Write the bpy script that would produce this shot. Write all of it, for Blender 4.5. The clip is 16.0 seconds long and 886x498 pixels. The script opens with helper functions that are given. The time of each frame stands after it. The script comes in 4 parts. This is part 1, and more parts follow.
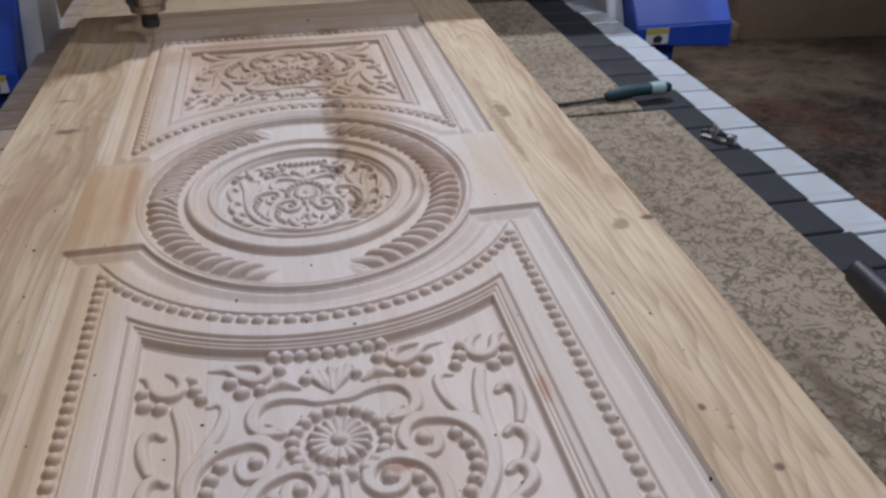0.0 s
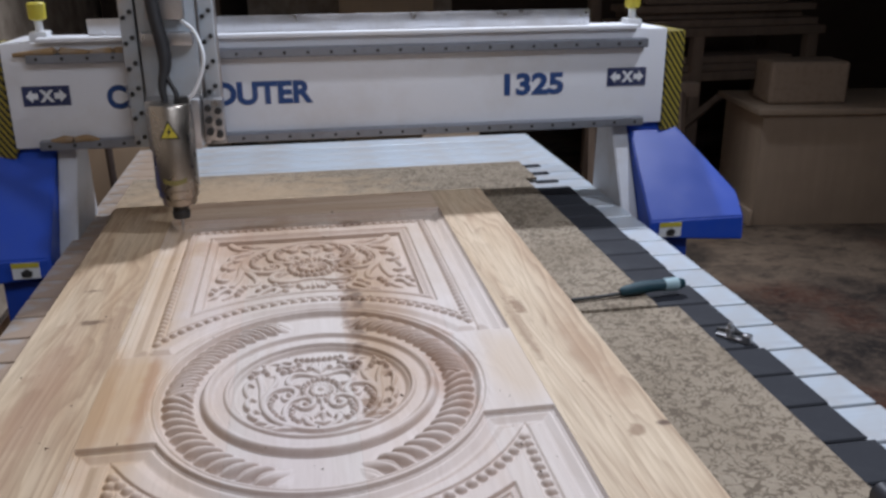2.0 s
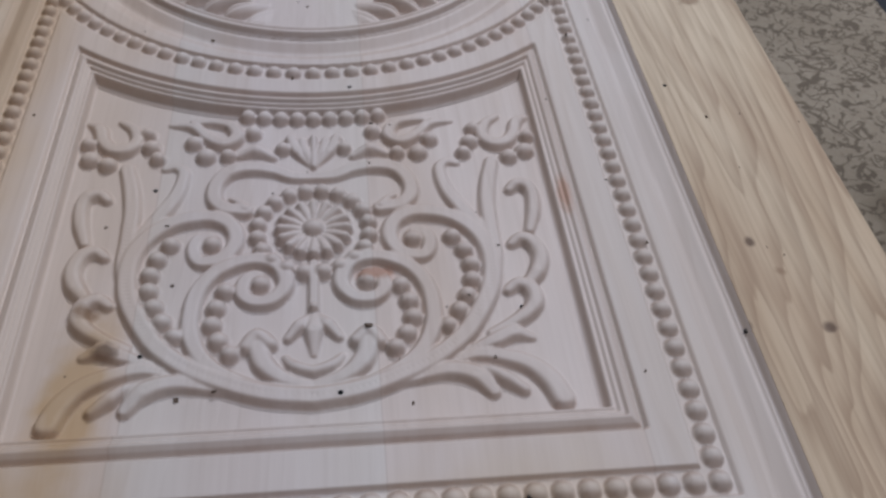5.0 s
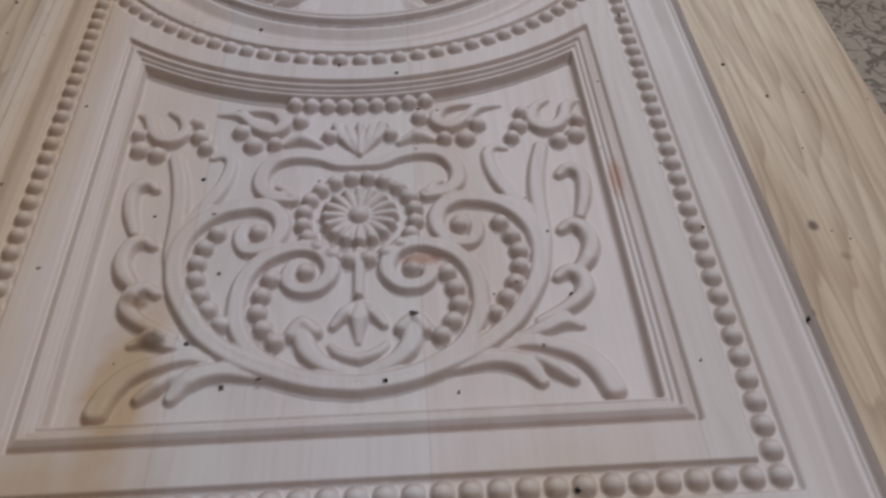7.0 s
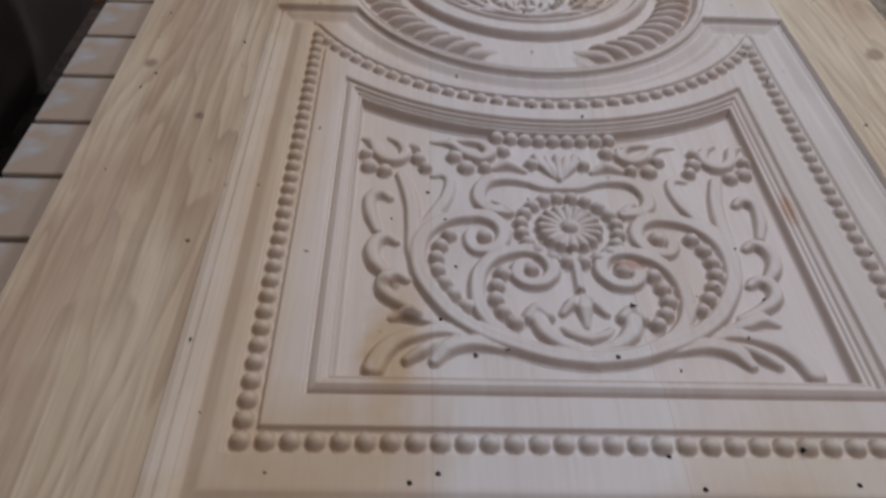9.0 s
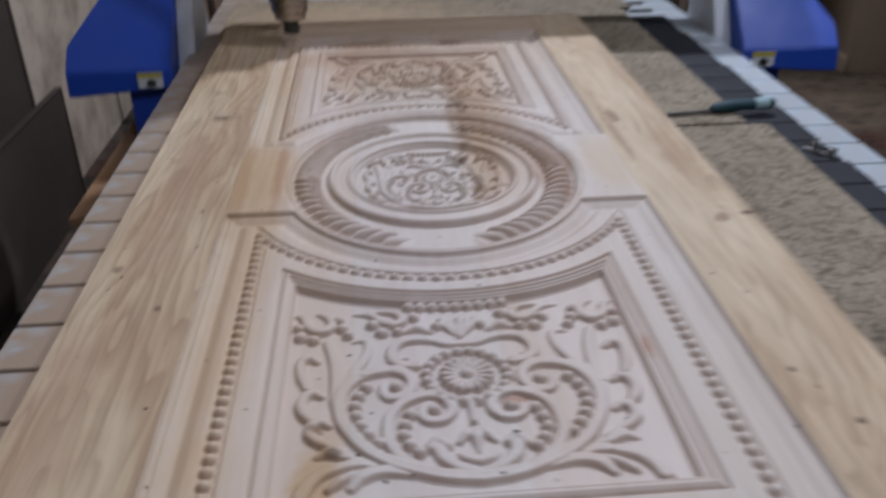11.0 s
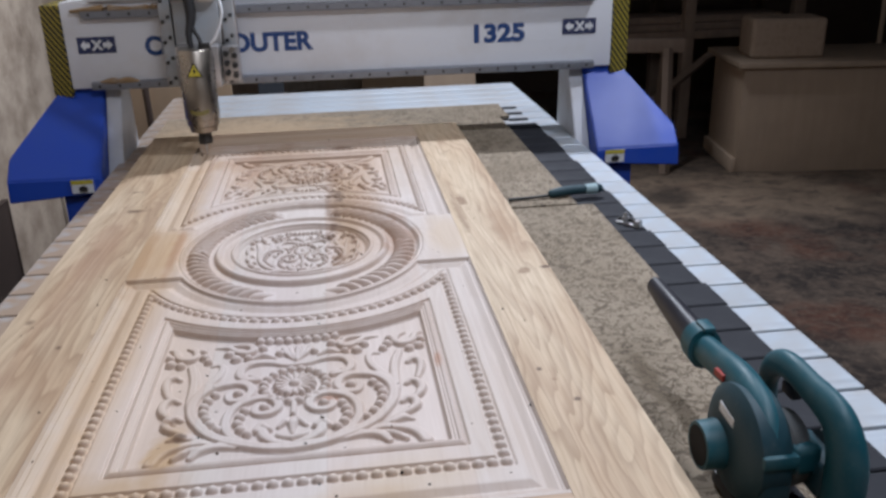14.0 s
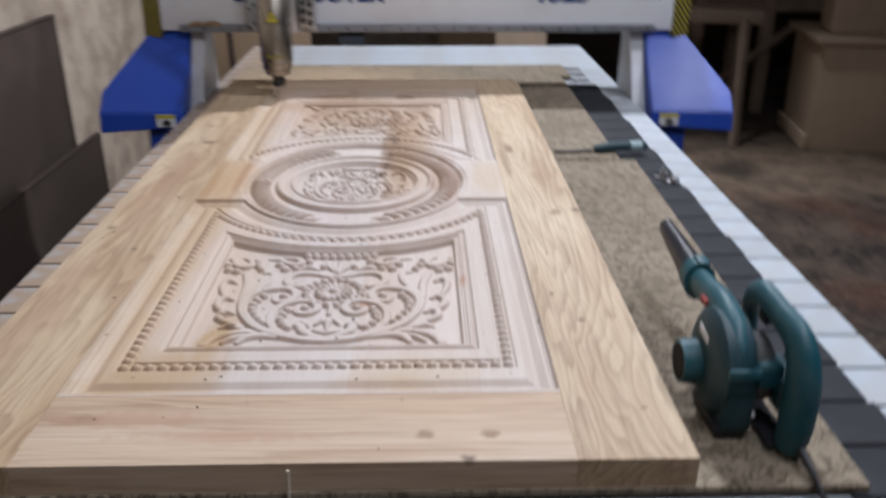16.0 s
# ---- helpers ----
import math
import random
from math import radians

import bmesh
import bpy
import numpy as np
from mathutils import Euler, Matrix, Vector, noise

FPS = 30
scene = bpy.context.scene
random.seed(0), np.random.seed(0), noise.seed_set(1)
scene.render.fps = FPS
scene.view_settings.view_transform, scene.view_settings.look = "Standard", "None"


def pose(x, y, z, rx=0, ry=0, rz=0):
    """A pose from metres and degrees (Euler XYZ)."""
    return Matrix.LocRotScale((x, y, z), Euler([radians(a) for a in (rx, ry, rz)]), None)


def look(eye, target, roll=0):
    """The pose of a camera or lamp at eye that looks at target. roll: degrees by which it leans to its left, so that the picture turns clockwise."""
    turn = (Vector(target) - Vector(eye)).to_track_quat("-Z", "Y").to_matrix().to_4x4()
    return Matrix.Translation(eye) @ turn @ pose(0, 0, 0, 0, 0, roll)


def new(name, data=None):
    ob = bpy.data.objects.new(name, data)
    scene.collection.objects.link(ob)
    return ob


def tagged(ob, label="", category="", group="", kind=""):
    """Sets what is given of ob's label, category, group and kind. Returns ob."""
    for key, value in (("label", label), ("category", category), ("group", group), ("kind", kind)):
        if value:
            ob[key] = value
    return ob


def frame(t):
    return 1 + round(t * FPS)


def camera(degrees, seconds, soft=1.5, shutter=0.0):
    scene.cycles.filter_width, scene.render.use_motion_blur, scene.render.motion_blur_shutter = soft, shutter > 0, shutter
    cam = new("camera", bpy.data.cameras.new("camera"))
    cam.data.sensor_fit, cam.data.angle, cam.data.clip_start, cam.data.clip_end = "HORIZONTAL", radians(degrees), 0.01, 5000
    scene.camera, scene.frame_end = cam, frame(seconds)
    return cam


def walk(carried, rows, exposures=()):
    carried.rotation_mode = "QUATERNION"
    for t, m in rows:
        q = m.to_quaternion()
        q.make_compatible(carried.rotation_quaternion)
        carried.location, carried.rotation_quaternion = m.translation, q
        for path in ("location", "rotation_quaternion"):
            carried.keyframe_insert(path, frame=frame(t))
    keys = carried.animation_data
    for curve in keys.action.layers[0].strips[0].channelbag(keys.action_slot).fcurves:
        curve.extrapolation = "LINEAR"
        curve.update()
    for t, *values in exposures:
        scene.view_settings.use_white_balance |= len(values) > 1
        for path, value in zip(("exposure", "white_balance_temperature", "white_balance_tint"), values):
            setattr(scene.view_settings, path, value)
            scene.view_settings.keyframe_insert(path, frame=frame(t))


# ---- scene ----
cam = camera(55.3, 16.0, soft=2.8, shutter=0.7)
PATH = [
    (0, (-0.01, -0.159, 1.465), (0.316, 1.524, 0.436), -0.7),
    (0.5, (-0.004, -0.18, 1.472), (0.309, 1.542, 0.504), -1.5),
    (1, (-0.004, -0.172, 1.505), (0.297, 1.63, 0.691), -0.9),
    (1.5, (-0.004, -0.158, 1.511), (0.317, 1.685, 0.806), -0.2),
    (2, (-0.001, -0.153, 1.511), (0.314, 1.707, 0.846), -0.5),
    (2.5, (0.011, -0.157, 1.5), (0.271, 1.677, 0.744), -1.2),
    (3, (0.006, -0.159, 1.482), (0.274, 1.629, 0.627), -0.4),
    (3.5, (-0.006, -0.164, 1.461), (0.266, 1.591, 0.541), -0.1),
    (4, (-0.029, -0.137, 1.409), (0.321, 1.411, 0.191), 2.2),
    (4.2, (-0.045, -0.113, 1.405), (0.35, 1.352, 0.102), 2.8),
    (4.5, (-0.005, -0.075, 1.37), (0.228, 1.334, -0.03), 2.4),
    (4.7, (0.022, -0.023, 1.39), (0.264, 1.312, -0.08), 5.3),
    (6.8, (0.053, 0.007, 1.375), (0.136, 1.308, -0.141), 0.1),
    (7, (0.046, -0.007, 1.375), (0.131, 1.312, -0.126), 0.4),
    (7.5, (0.006, -0.032, 1.377), (0.092, 1.3, -0.112), 1.5),
    (8, (-0.051, -0.074, 1.378), (0.004, 1.287, -0.086), 2.6),
    (8.2, (-0.076, -0.094, 1.379), (-0.05, 1.283, -0.071), 2.6),
    (10.3, (-0.197, -0.165, 1.421), (-0.005, 1.438, 0.24), 3.8),
    (10.5, (-0.19, -0.179, 1.427), (-0.018, 1.429, 0.251), 2.9),
    (11, (-0.082, -0.31, 1.471), (0.049, 1.432, 0.499), -0.7),
    (11.5, (0.064, -0.515, 1.492), (0.232, 1.263, 0.592), -2.9),
    (12, (0.099, -0.607, 1.506), (0.338, 1.212, 0.709), -4.4),
    (12.5, (0.093, -0.634, 1.51), (0.339, 1.181, 0.708), -4.0),
    (13, (0.093, -0.648, 1.509), (0.303, 1.193, 0.758), -3.3),
    (13.5, (0.1, -0.658, 1.504), (0.306, 1.18, 0.741), -1.8),
    (14, (0.1, -0.676, 1.517), (0.327, 1.173, 0.788), -1.4),
    (14.5, (0.13, -0.704, 1.511), (0.358, 1.155, 0.81), -3.8),
    (15, (0.137, -0.691, 1.485), (0.438, 1.115, 0.681), -6.2),
    (15.5, (0.118, -0.756, 1.467), (0.315, 1.026, 0.581), -5.8),
    (16, (0.163, -0.843, 1.51), (0.212, 0.99, 0.712), 0.2),
]
walk(cam, [(t, look(eye, target, roll)) for t, eye, target, roll in PATH], exposures=[
    (0, -0.32, 6140, 10), (1, -0.34, 6140, 10), (2, -0.04, 6070, 10), (3.5, -0.12, 6070, 10), (4.5, -0.52, 5990, 10), (7, -0.66, 6140, 10),
    (8, -0.68, 6170, 10), (10.5, -0.54, 5970, 10), (11, -0.42, 5970, 10), (12, -0.03, 6110, 10), (14, 0.07, 6110, 10), (16, 0.13, 6310, 10)])

# ---------------------------------------------------------------- light
world = bpy.data.worlds.new("workshop_air")
scene.world = world
world.use_nodes = True
world.node_tree.nodes["Background"].inputs[0].default_value = (0.75, 0.82, 1.0, 1)
world.node_tree.nodes["Background"].inputs[1].default_value = 0.03


def lamp(name, kind, eye, target, watts, colour, size, size_y=None):
    data = bpy.data.lights.new(name, kind)
    data.energy, data.color = watts, colour
    if kind == "AREA":
        data.shape, data.size, data.size_y = "RECTANGLE", size, size_y
    else:
        data.shadow_soft_size = size
    ob = new(name, data)
    ob.matrix_world = look(eye, target)
    return ob


pendant = lamp("shaded_pendant_behind_gantry", "SPOT", (0.78, 3.50, 3.85), (0.2, 1.3, 0.85), 460, (0.92, 0.93, 1.0), 0.09)
pendant.data.spot_size, pendant.data.spot_blend = radians(128), 0.55
side_pendant = lamp("shaded_pendant_beside_bed", "SPOT", (2.15, 1.12, 3.90), (0.3, 1.1, 0.85), 190, (0.92, 0.93, 1.0), 0.12)
side_pendant.data.spot_size, side_pendant.data.spot_blend = radians(100), 0.7
# Unseen soft fill, added overhead to brighten the near door and beam front.
lamp("tube_light_overhead", "AREA", (0.75, -0.50, 3.15), (0.3, 0.6, 0.8), 28, (0.90, 0.915, 1.0), 1.5, 0.6)

# ---------------------------------------------------------------- helpers


def grid_nodes(m):
    m.use_nodes = True
    nt = m.node_tree
    return nt, nt.nodes["Principled BSDF"]


class Mat:
    """A small builder of node materials in object space."""

    def __init__(self, name, rough=0.6, metal=0.0):
        self.m = bpy.data.materials.new(name)
        self.nt, self.bsdf = grid_nodes(self.m)
        self.bsdf.inputs["Roughness"].default_value = rough
        self.bsdf.inputs["Metallic"].default_value = metal
        self.co = self.nt.nodes.new("ShaderNodeTexCoord").outputs["Object"]

    def link(self, a, b):
        self.nt.links.new(a, b)
        return self

    def mapped(self, scale, loc=(0, 0, 0), rot=(0, 0, 0), src=None):
        n = self.nt.nodes.new("ShaderNodeMapping")
        n.inputs["Scale"].default_value, n.inputs["Location"].default_value = scale, loc
        n.inputs["Rotation"].default_value = rot
        self.link(src or self.co, n.inputs[0])
        return n.outputs[0]

    def noise(self, scale, detail=4.0, vec=None, rough=0.55, distort=0.0):
        n = self.nt.nodes.new("ShaderNodeTexNoise")
        n.inputs["Scale"].default_value, n.inputs["Detail"].default_value = scale, detail
        n.inputs["Roughness"].default_value, n.inputs["Distortion"].default_value = rough, distort
        self.link(vec or self.co, n.inputs["Vector"])
        return n.outputs["Fac"]

    def wave(self, scale, vec, distort, detail=2.0, dscale=1.0, kind="BANDS", direction="X"):
        n = self.nt.nodes.new("ShaderNodeTexWave")
        n.wave_type, n.bands_direction = kind, direction
        n.inputs["Scale"].default_value, n.inputs["Distortion"].default_value = scale, distort
        n.inputs["Detail"].default_value, n.inputs["Detail Scale"].default_value = detail, dscale
        self.link(vec, n.inputs["Vector"])
        return n.outputs["Fac"]

    def math(self, op, a, b=None, c=None, clamp=False):
        n = self.nt.nodes.new("ShaderNodeMath")
        n.operation, n.use_clamp = op, clamp
        for k, v in enumerate((a, b, c)):
            if v is None:
                continue
            if isinstance(v, (int, float)):
                n.inputs[k].default_value = v
            else:
                self.link(v, n.inputs[k])
        return n.outputs[0]

    def ramp(self, fac, *stops):
        n = self.nt.nodes.new("ShaderNodeValToRGB")
        el = n.color_ramp.elements
        while len(el) < len(stops):
            el.new(0.5)
        for e, (p, c) in zip(el, stops):
            e.position = p
            e.color = (c, c, c, 1) if isinstance(c, (int, float)) else (*c, 1)
        self.link(fac, n.inputs[0])
        return n.outputs[0]

    def mix(self, fac, a, b, kind="MIX"):
        n = self.nt.nodes.new("ShaderNodeMix")
        n.data_type, n.blend_type = "RGBA", kind
        for s, v in ((n.inputs[0], fac), (n.inputs[6], a), (n.inputs[7], b)):
            if isinstance(v, (int, float)):
                s.default_value = v
            elif isinstance(v, tuple):
                s.default_value = (*v, 1)
            else:
                self.link(v, s)
        return n.outputs[2]

    def near(self, centre, radii, wobble=0.0, wscale=20.0, soft=0.5):
        """1 inside an uneven patch round centre, 0 outside it."""
        v = self.mapped(tuple(1 / r for r in radii), tuple(-c / r for c, r in zip(centre, radii)))
        n = self.nt.nodes.new("ShaderNodeVectorMath")
        n.operation = "LENGTH"
        self.link(v, n.inputs[0])
        d = n.outputs["Value"]
        if wobble:
            d = self.math("ADD", d, self.math("MULTIPLY_ADD", self.noise(wscale, 3), 2 * wobble, -wobble))
        return self.math("MULTIPLY", self.math("SUBTRACT", 1.0, d), 1 / soft, clamp=True)

    def colour(self, c):
        if isinstance(c, tuple):
            self.bsdf.inputs["Base Color"].default_value = (*c, 1)
        else:
            self.link(c, self.bsdf.inputs["Base Color"])
        return self

    def rough(self, r):
        self.link(r, self.bsdf.inputs["Roughness"])
        return self

    def bump(self, h, strength=0.3, dist=0.002):
        n = self.nt.nodes.new("ShaderNodeBump")
        n.inputs["Strength"].default_value, n.inputs["Distance"].default_value = strength, dist
        self.link(h, n.inputs["Height"])
        self.link(n.outputs[0], self.bsdf.inputs["Normal"])
        return self

    def vary(self, col, amount):
        """Each object a little lighter or darker than the next."""
        r = self.nt.nodes.new("ShaderNodeObjectInfo").outputs["Random"]
        return self.mix(1.0, col, self.ramp(r, (0, 1 - amount), (1, 1.0)), "MULTIPLY")


def thing(name, label, category, group="", at=(0, 0, 0), turn=0.0, kind=""):
    ob = new(name)
    ob.empty_display_size = 0.05
    ob.matrix_world = pose(*at, 0, 0, turn)
    return tagged(ob, label, category, group, kind)


def mesh_of(name, bm, material, smooth=True):
    me = bpy.data.meshes.new(name)
    bmesh.ops.recalc_face_normals(bm, faces=bm.faces)
    bm.to_mesh(me)
    bm.free()
    if material:
        me.materials.append(material)
    if smooth:
        me.shade_smooth()
        me.set_sharp_from_angle(angle=radians(38))
    return me


def part(name, bm, material, parent, label="", smooth=True):
    ob = new(name, mesh_of(name, bm, material, smooth))
    ob.parent = parent
    if label:
        ob["label"] = label
    return ob


def joined(*bms):
    out = bmesh.new()
    for b in bms:
        me = bpy.data.meshes.new("piece")
        b.to_mesh(me)
        b.free()
        out.from_mesh(me)
        bpy.data.meshes.remove(me)
    return out


def block(x0, x1, y0, y1, z0, z1, bevel=0.002, seg=2):
    bm = bmesh.new()
    bmesh.ops.create_cube(bm, size=1)
    for v in bm.verts:
        v.co = Vector(((x0 + x1) / 2 + v.co.x * (x1 - x0), (y0 + y1) / 2 + v.co.y * (y1 - y0), (z0 + z1) / 2 + v.co.z * (z1 - z0)))
    if bevel:
        bmesh.ops.bevel(bm, geom=list(bm.edges), offset=bevel, segments=seg, affect="EDGES", profile=0.6)
    return bm


def prism(points, axis, a, b, bevel=0.002):
    """A polygon of (u, v) drawn out from a to b along an axis; u, v are the two other axes in order."""
    bm = bmesh.new()
    k = "xyz".index(axis)

    def place(u, v, w):
        c = [u, v]
        c.insert(k, w)
        return c

    lo = [bm.verts.new(place(u, v, a)) for u, v in points]
    hi = [bm.verts.new(place(u, v, b)) for u, v in points]
    bm.faces.new(lo)
    bm.faces.new(hi)
    for i in range(len(points)):
        j = (i + 1) % len(points)
        bm.faces.new((lo[i], lo[j], hi[j], hi[i]))
    bmesh.ops.recalc_face_normals(bm, faces=bm.faces)
    if bevel:
        bmesh.ops.bevel(bm, geom=list(bm.edges), offset=bevel, segments=2, affect="EDGES")
    return bm


def turned(profile, centre, axis="z", seg=32):
    """A lathe body: profile of (along, radius) round an axis through centre, closed at its ends."""
    bm = bmesh.new()
    k = "xyz".index(axis)
    rings = []
    for along, r in profile:
        ring = []
        for i in range(seg):
            a = 2 * math.pi * i / seg
            c = [r * math.cos(a), r * math.sin(a)]
            c.insert(k, along)
            ring.append(bm.verts.new(Vector(c) + Vector(centre)))
        rings.append(ring)
    for p, q in zip(rings, rings[1:]):
        for i in range(seg):
            j = (i + 1) % seg
            bm.faces.new((p[i], p[j], q[j], q[i]))
    bm.faces.new(rings[0])
    bm.faces.new(rings[-1])
    return bm


def smooth_path(points, steps=6):
    """Catmull-Rom through points, as Vectors."""
    p = [Vector(q) for q in points]
    p = [2 * p[0] - p[1], *p, 2 * p[-1] - p[-2]]
    out = []
    for i in range(1, len(p) - 2):
        for s in range(steps):
            t = s / steps
            a, b, c, d = p[i - 1 : i + 3]
            out.append(0.5 * (2 * b + (c - a) * t + (2 * a - 5 * b + 4 * c - d) * t * t + (3 * b - a - 3 * c + d) * t**3))
    return out + [p[-2]]


def tube(points, radii, seg=12, steps=6, flat=1.0, up=(1, 0, 0)):
    """A tapering tube along a smooth path. flat squeezes it along up."""
    path = smooth_path(points, steps)
    n = len(path)
    bm = bmesh.new()
    rings = []
    for i, c in enumerate(path):
        d = (path[min(i + 1, n - 1)] - path[max(i - 1, 0)]).normalized()
        s = (Vector(up) - Vector(up).dot(d) * d)
        s = s.normalized() if s.length > 1e-4 else d.orthogonal().normalized()
        w = d.cross(s)
        f = i / (n - 1) * (len(radii) - 1)
        k = min(int(f), len(radii) - 2)
        r = radii[k] + (radii[k + 1] - radii[k]) * (f - k)
        rings.append([bm.verts.new(c + s * (r * flat * math.cos(2 * math.pi * j / seg)) + w * (r * math.sin(2 * math.pi * j / seg))) for j in range(seg)])
    for p, q in zip(rings, rings[1:]):
        for i in range(seg):
            j = (i + 1) % seg
            bm.faces.new((p[i], p[j], q[j], q[i]))
    bm.faces.new(rings[0])
    bm.faces.new(rings[-1])
    return bm


def lettering(text, size, material, parent, name, at, turn, spacing=1.0, shear=0.0, bold=0.0):
    cu = bpy.data.curves.new("letters", "FONT")
    cu.body, cu.size, cu.space_character, cu.shear = text, size, spacing, shear
    cu.offset, cu.extrude = bold, 0.0006
    tmp = bpy.data.objects.new("letters", cu)
    scene.collection.objects.link(tmp)
    me = bpy.data.meshes.new_from_object(tmp.evaluated_get(bpy.context.evaluated_depsgraph_get()))
    bpy.data.objects.remove(tmp)
    me.materials.clear()
    me.materials.append(material)
    ob = new(name, me)
    ob.parent = parent
    ob.matrix_local = pose(*at, *turn)
    return ob


# ---------------------------------------------------------------- materials


def wood(name, pale, mid, dark, contrast=1.0, boards=0.0, stains=(), grain=1.0, end=None, flush=(0.37, 0.23, 0.13), tints=()):
    """Sawn and planed timber with its grain along y."""
    w = Mat(name, 0.62)
    warp = w.noise(1.0, 3.5, w.mapped((4.6 * grain, 0.62, 5)), 0.55, 1.2)
    axes = w.nt.nodes.new("ShaderNodeSeparateXYZ")
    w.link(w.co, axes.inputs[0])
    ring = w.math("FRACT", w.math("MULTIPLY_ADD", axes.outputs["X"], 40.0, w.math("MULTIPLY", warp, 17.0)))
    figure = w.ramp(ring, (0.0, 0.0), (0.35, 0.05), (0.80, 0.75), (0.93, 1.0), (1.0, 0.25))
    patch = w.noise(1.0, 4, w.mapped((7, 1.1, 7), (4.1, 2.3, 0)), 0.6, 0.9)
    fine = w.noise(1.0, 5, w.mapped((240, 7, 90)), 0.6)
    streak = w.noise(1.0, 4, w.mapped((55, 2.2, 40)), 0.6, 0.3)
    broad = w.noise(1.0, 3, w.mapped((11, 1.5, 10)), 0.6, 0.5)
    base = w.mix(w.ramp(broad, (0.34, 0.0), (0.66, 1.0)), pale, mid)
    base = w.mix(w.math("MULTIPLY", w.math("MULTIPLY", figure, w.ramp(patch, (0.38, 0.15), (0.60, 1.0))), 0.44 * contrast, clamp=True), base, dark)
    base = w.mix(w.math("MULTIPLY", w.ramp(streak, (0.50, 0.0), (0.80, 1.0)), 0.42 * contrast, clamp=True), base, dark)
    base = w.mix(w.math("MULTIPLY", w.ramp(patch, (0.47, 0.0), (0.66, 1.0)), 0.45), base, flush)
    base = w.mix(w.math("MULTIPLY", w.ramp(fine, (0.45, 0.0), (0.75, 1.0)), 0.30 * contrast, clamp=True), base, dark)
    if boards:
        n = w.math("DIVIDE", w.math("ADD", axes.outputs["X"], 2.968), boards)
        wn = w.nt.nodes.new("ShaderNodeTexWhiteNoise")
        wn.noise_dimensions = "1D"
        w.link(w.math("FLOOR", n), wn.inputs["W"])
        tone = w.ramp(wn.outputs["Value"], (0, (0.86, 0.83, 0.80)), (0.5, (1, 0.97, 0.95)), (1, (0.98, 1.0, 1.0)))
        base = w.mix(1.0, base, tone, "MULTIPLY")
        seam = w.math("ABSOLUTE", w.math("SUBTRACT", w.math("FRACT", n), 0.5))
        base = w.mix(w.math("MULTIPLY", w.math("GREATER_THAN", seam, 0.4965), 0.35), base, dark)
    for centre, radii, col, strength, wobble in tints:
        base = w.mix(w.math("MULTIPLY", w.near(centre, radii, wobble, 9.0, 0.6), strength), base, col, "MULTIPLY")
    for centre, radii, col, strength, wobble in stains:
        base = w.mix(w.math("MULTIPLY", w.near(centre, radii, wobble, min(max(0.75 / min(radii), 12.0), 110.0), 0.6), strength), base, col)
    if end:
        # cuts across the grain turn browner: end grain, plus brown shade painted on carved slopes
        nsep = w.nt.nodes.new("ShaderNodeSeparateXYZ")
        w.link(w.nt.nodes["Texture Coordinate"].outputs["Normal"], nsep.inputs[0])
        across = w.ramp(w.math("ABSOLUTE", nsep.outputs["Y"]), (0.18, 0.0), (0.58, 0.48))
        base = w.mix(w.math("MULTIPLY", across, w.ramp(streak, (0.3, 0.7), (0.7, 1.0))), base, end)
    w.colour(base)
    w.rough(w.ramp(fine, (0.2, 0.52), (0.8, 0.74)))
    return w.bump(w.math("ADD", fine, w.math("MULTIPLY", figure, 0.3)), 0.16, 0.0012).m


def painted(name, col, rough=0.35, dirt=(0.25, 0.2, 0.15), amount=0.35, metal=0.0, scale=9.0):
    p = Mat(name, rough, metal)
    smear = p.noise(scale, 6, rough=0.65)
    speck = p.noise(180.0, 2)
    d = p.math("MULTIPLY", p.ramp(smear, (0.48, 0.0), (0.78, 1.0)), amount)
    base = p.mix(d, col, dirt)
    base = p.mix(p.math("MULTIPLY", p.ramp(speck, (0.62, 0.0), (0.72, 1.0)), amount * 0.5), base, dirt)
    p.colour(base).rough(p.ramp(smear, (0.3, rough), (0.8, min(rough + 0.3, 1))))
    return p.bump(speck, 0.05, 0.0005).m


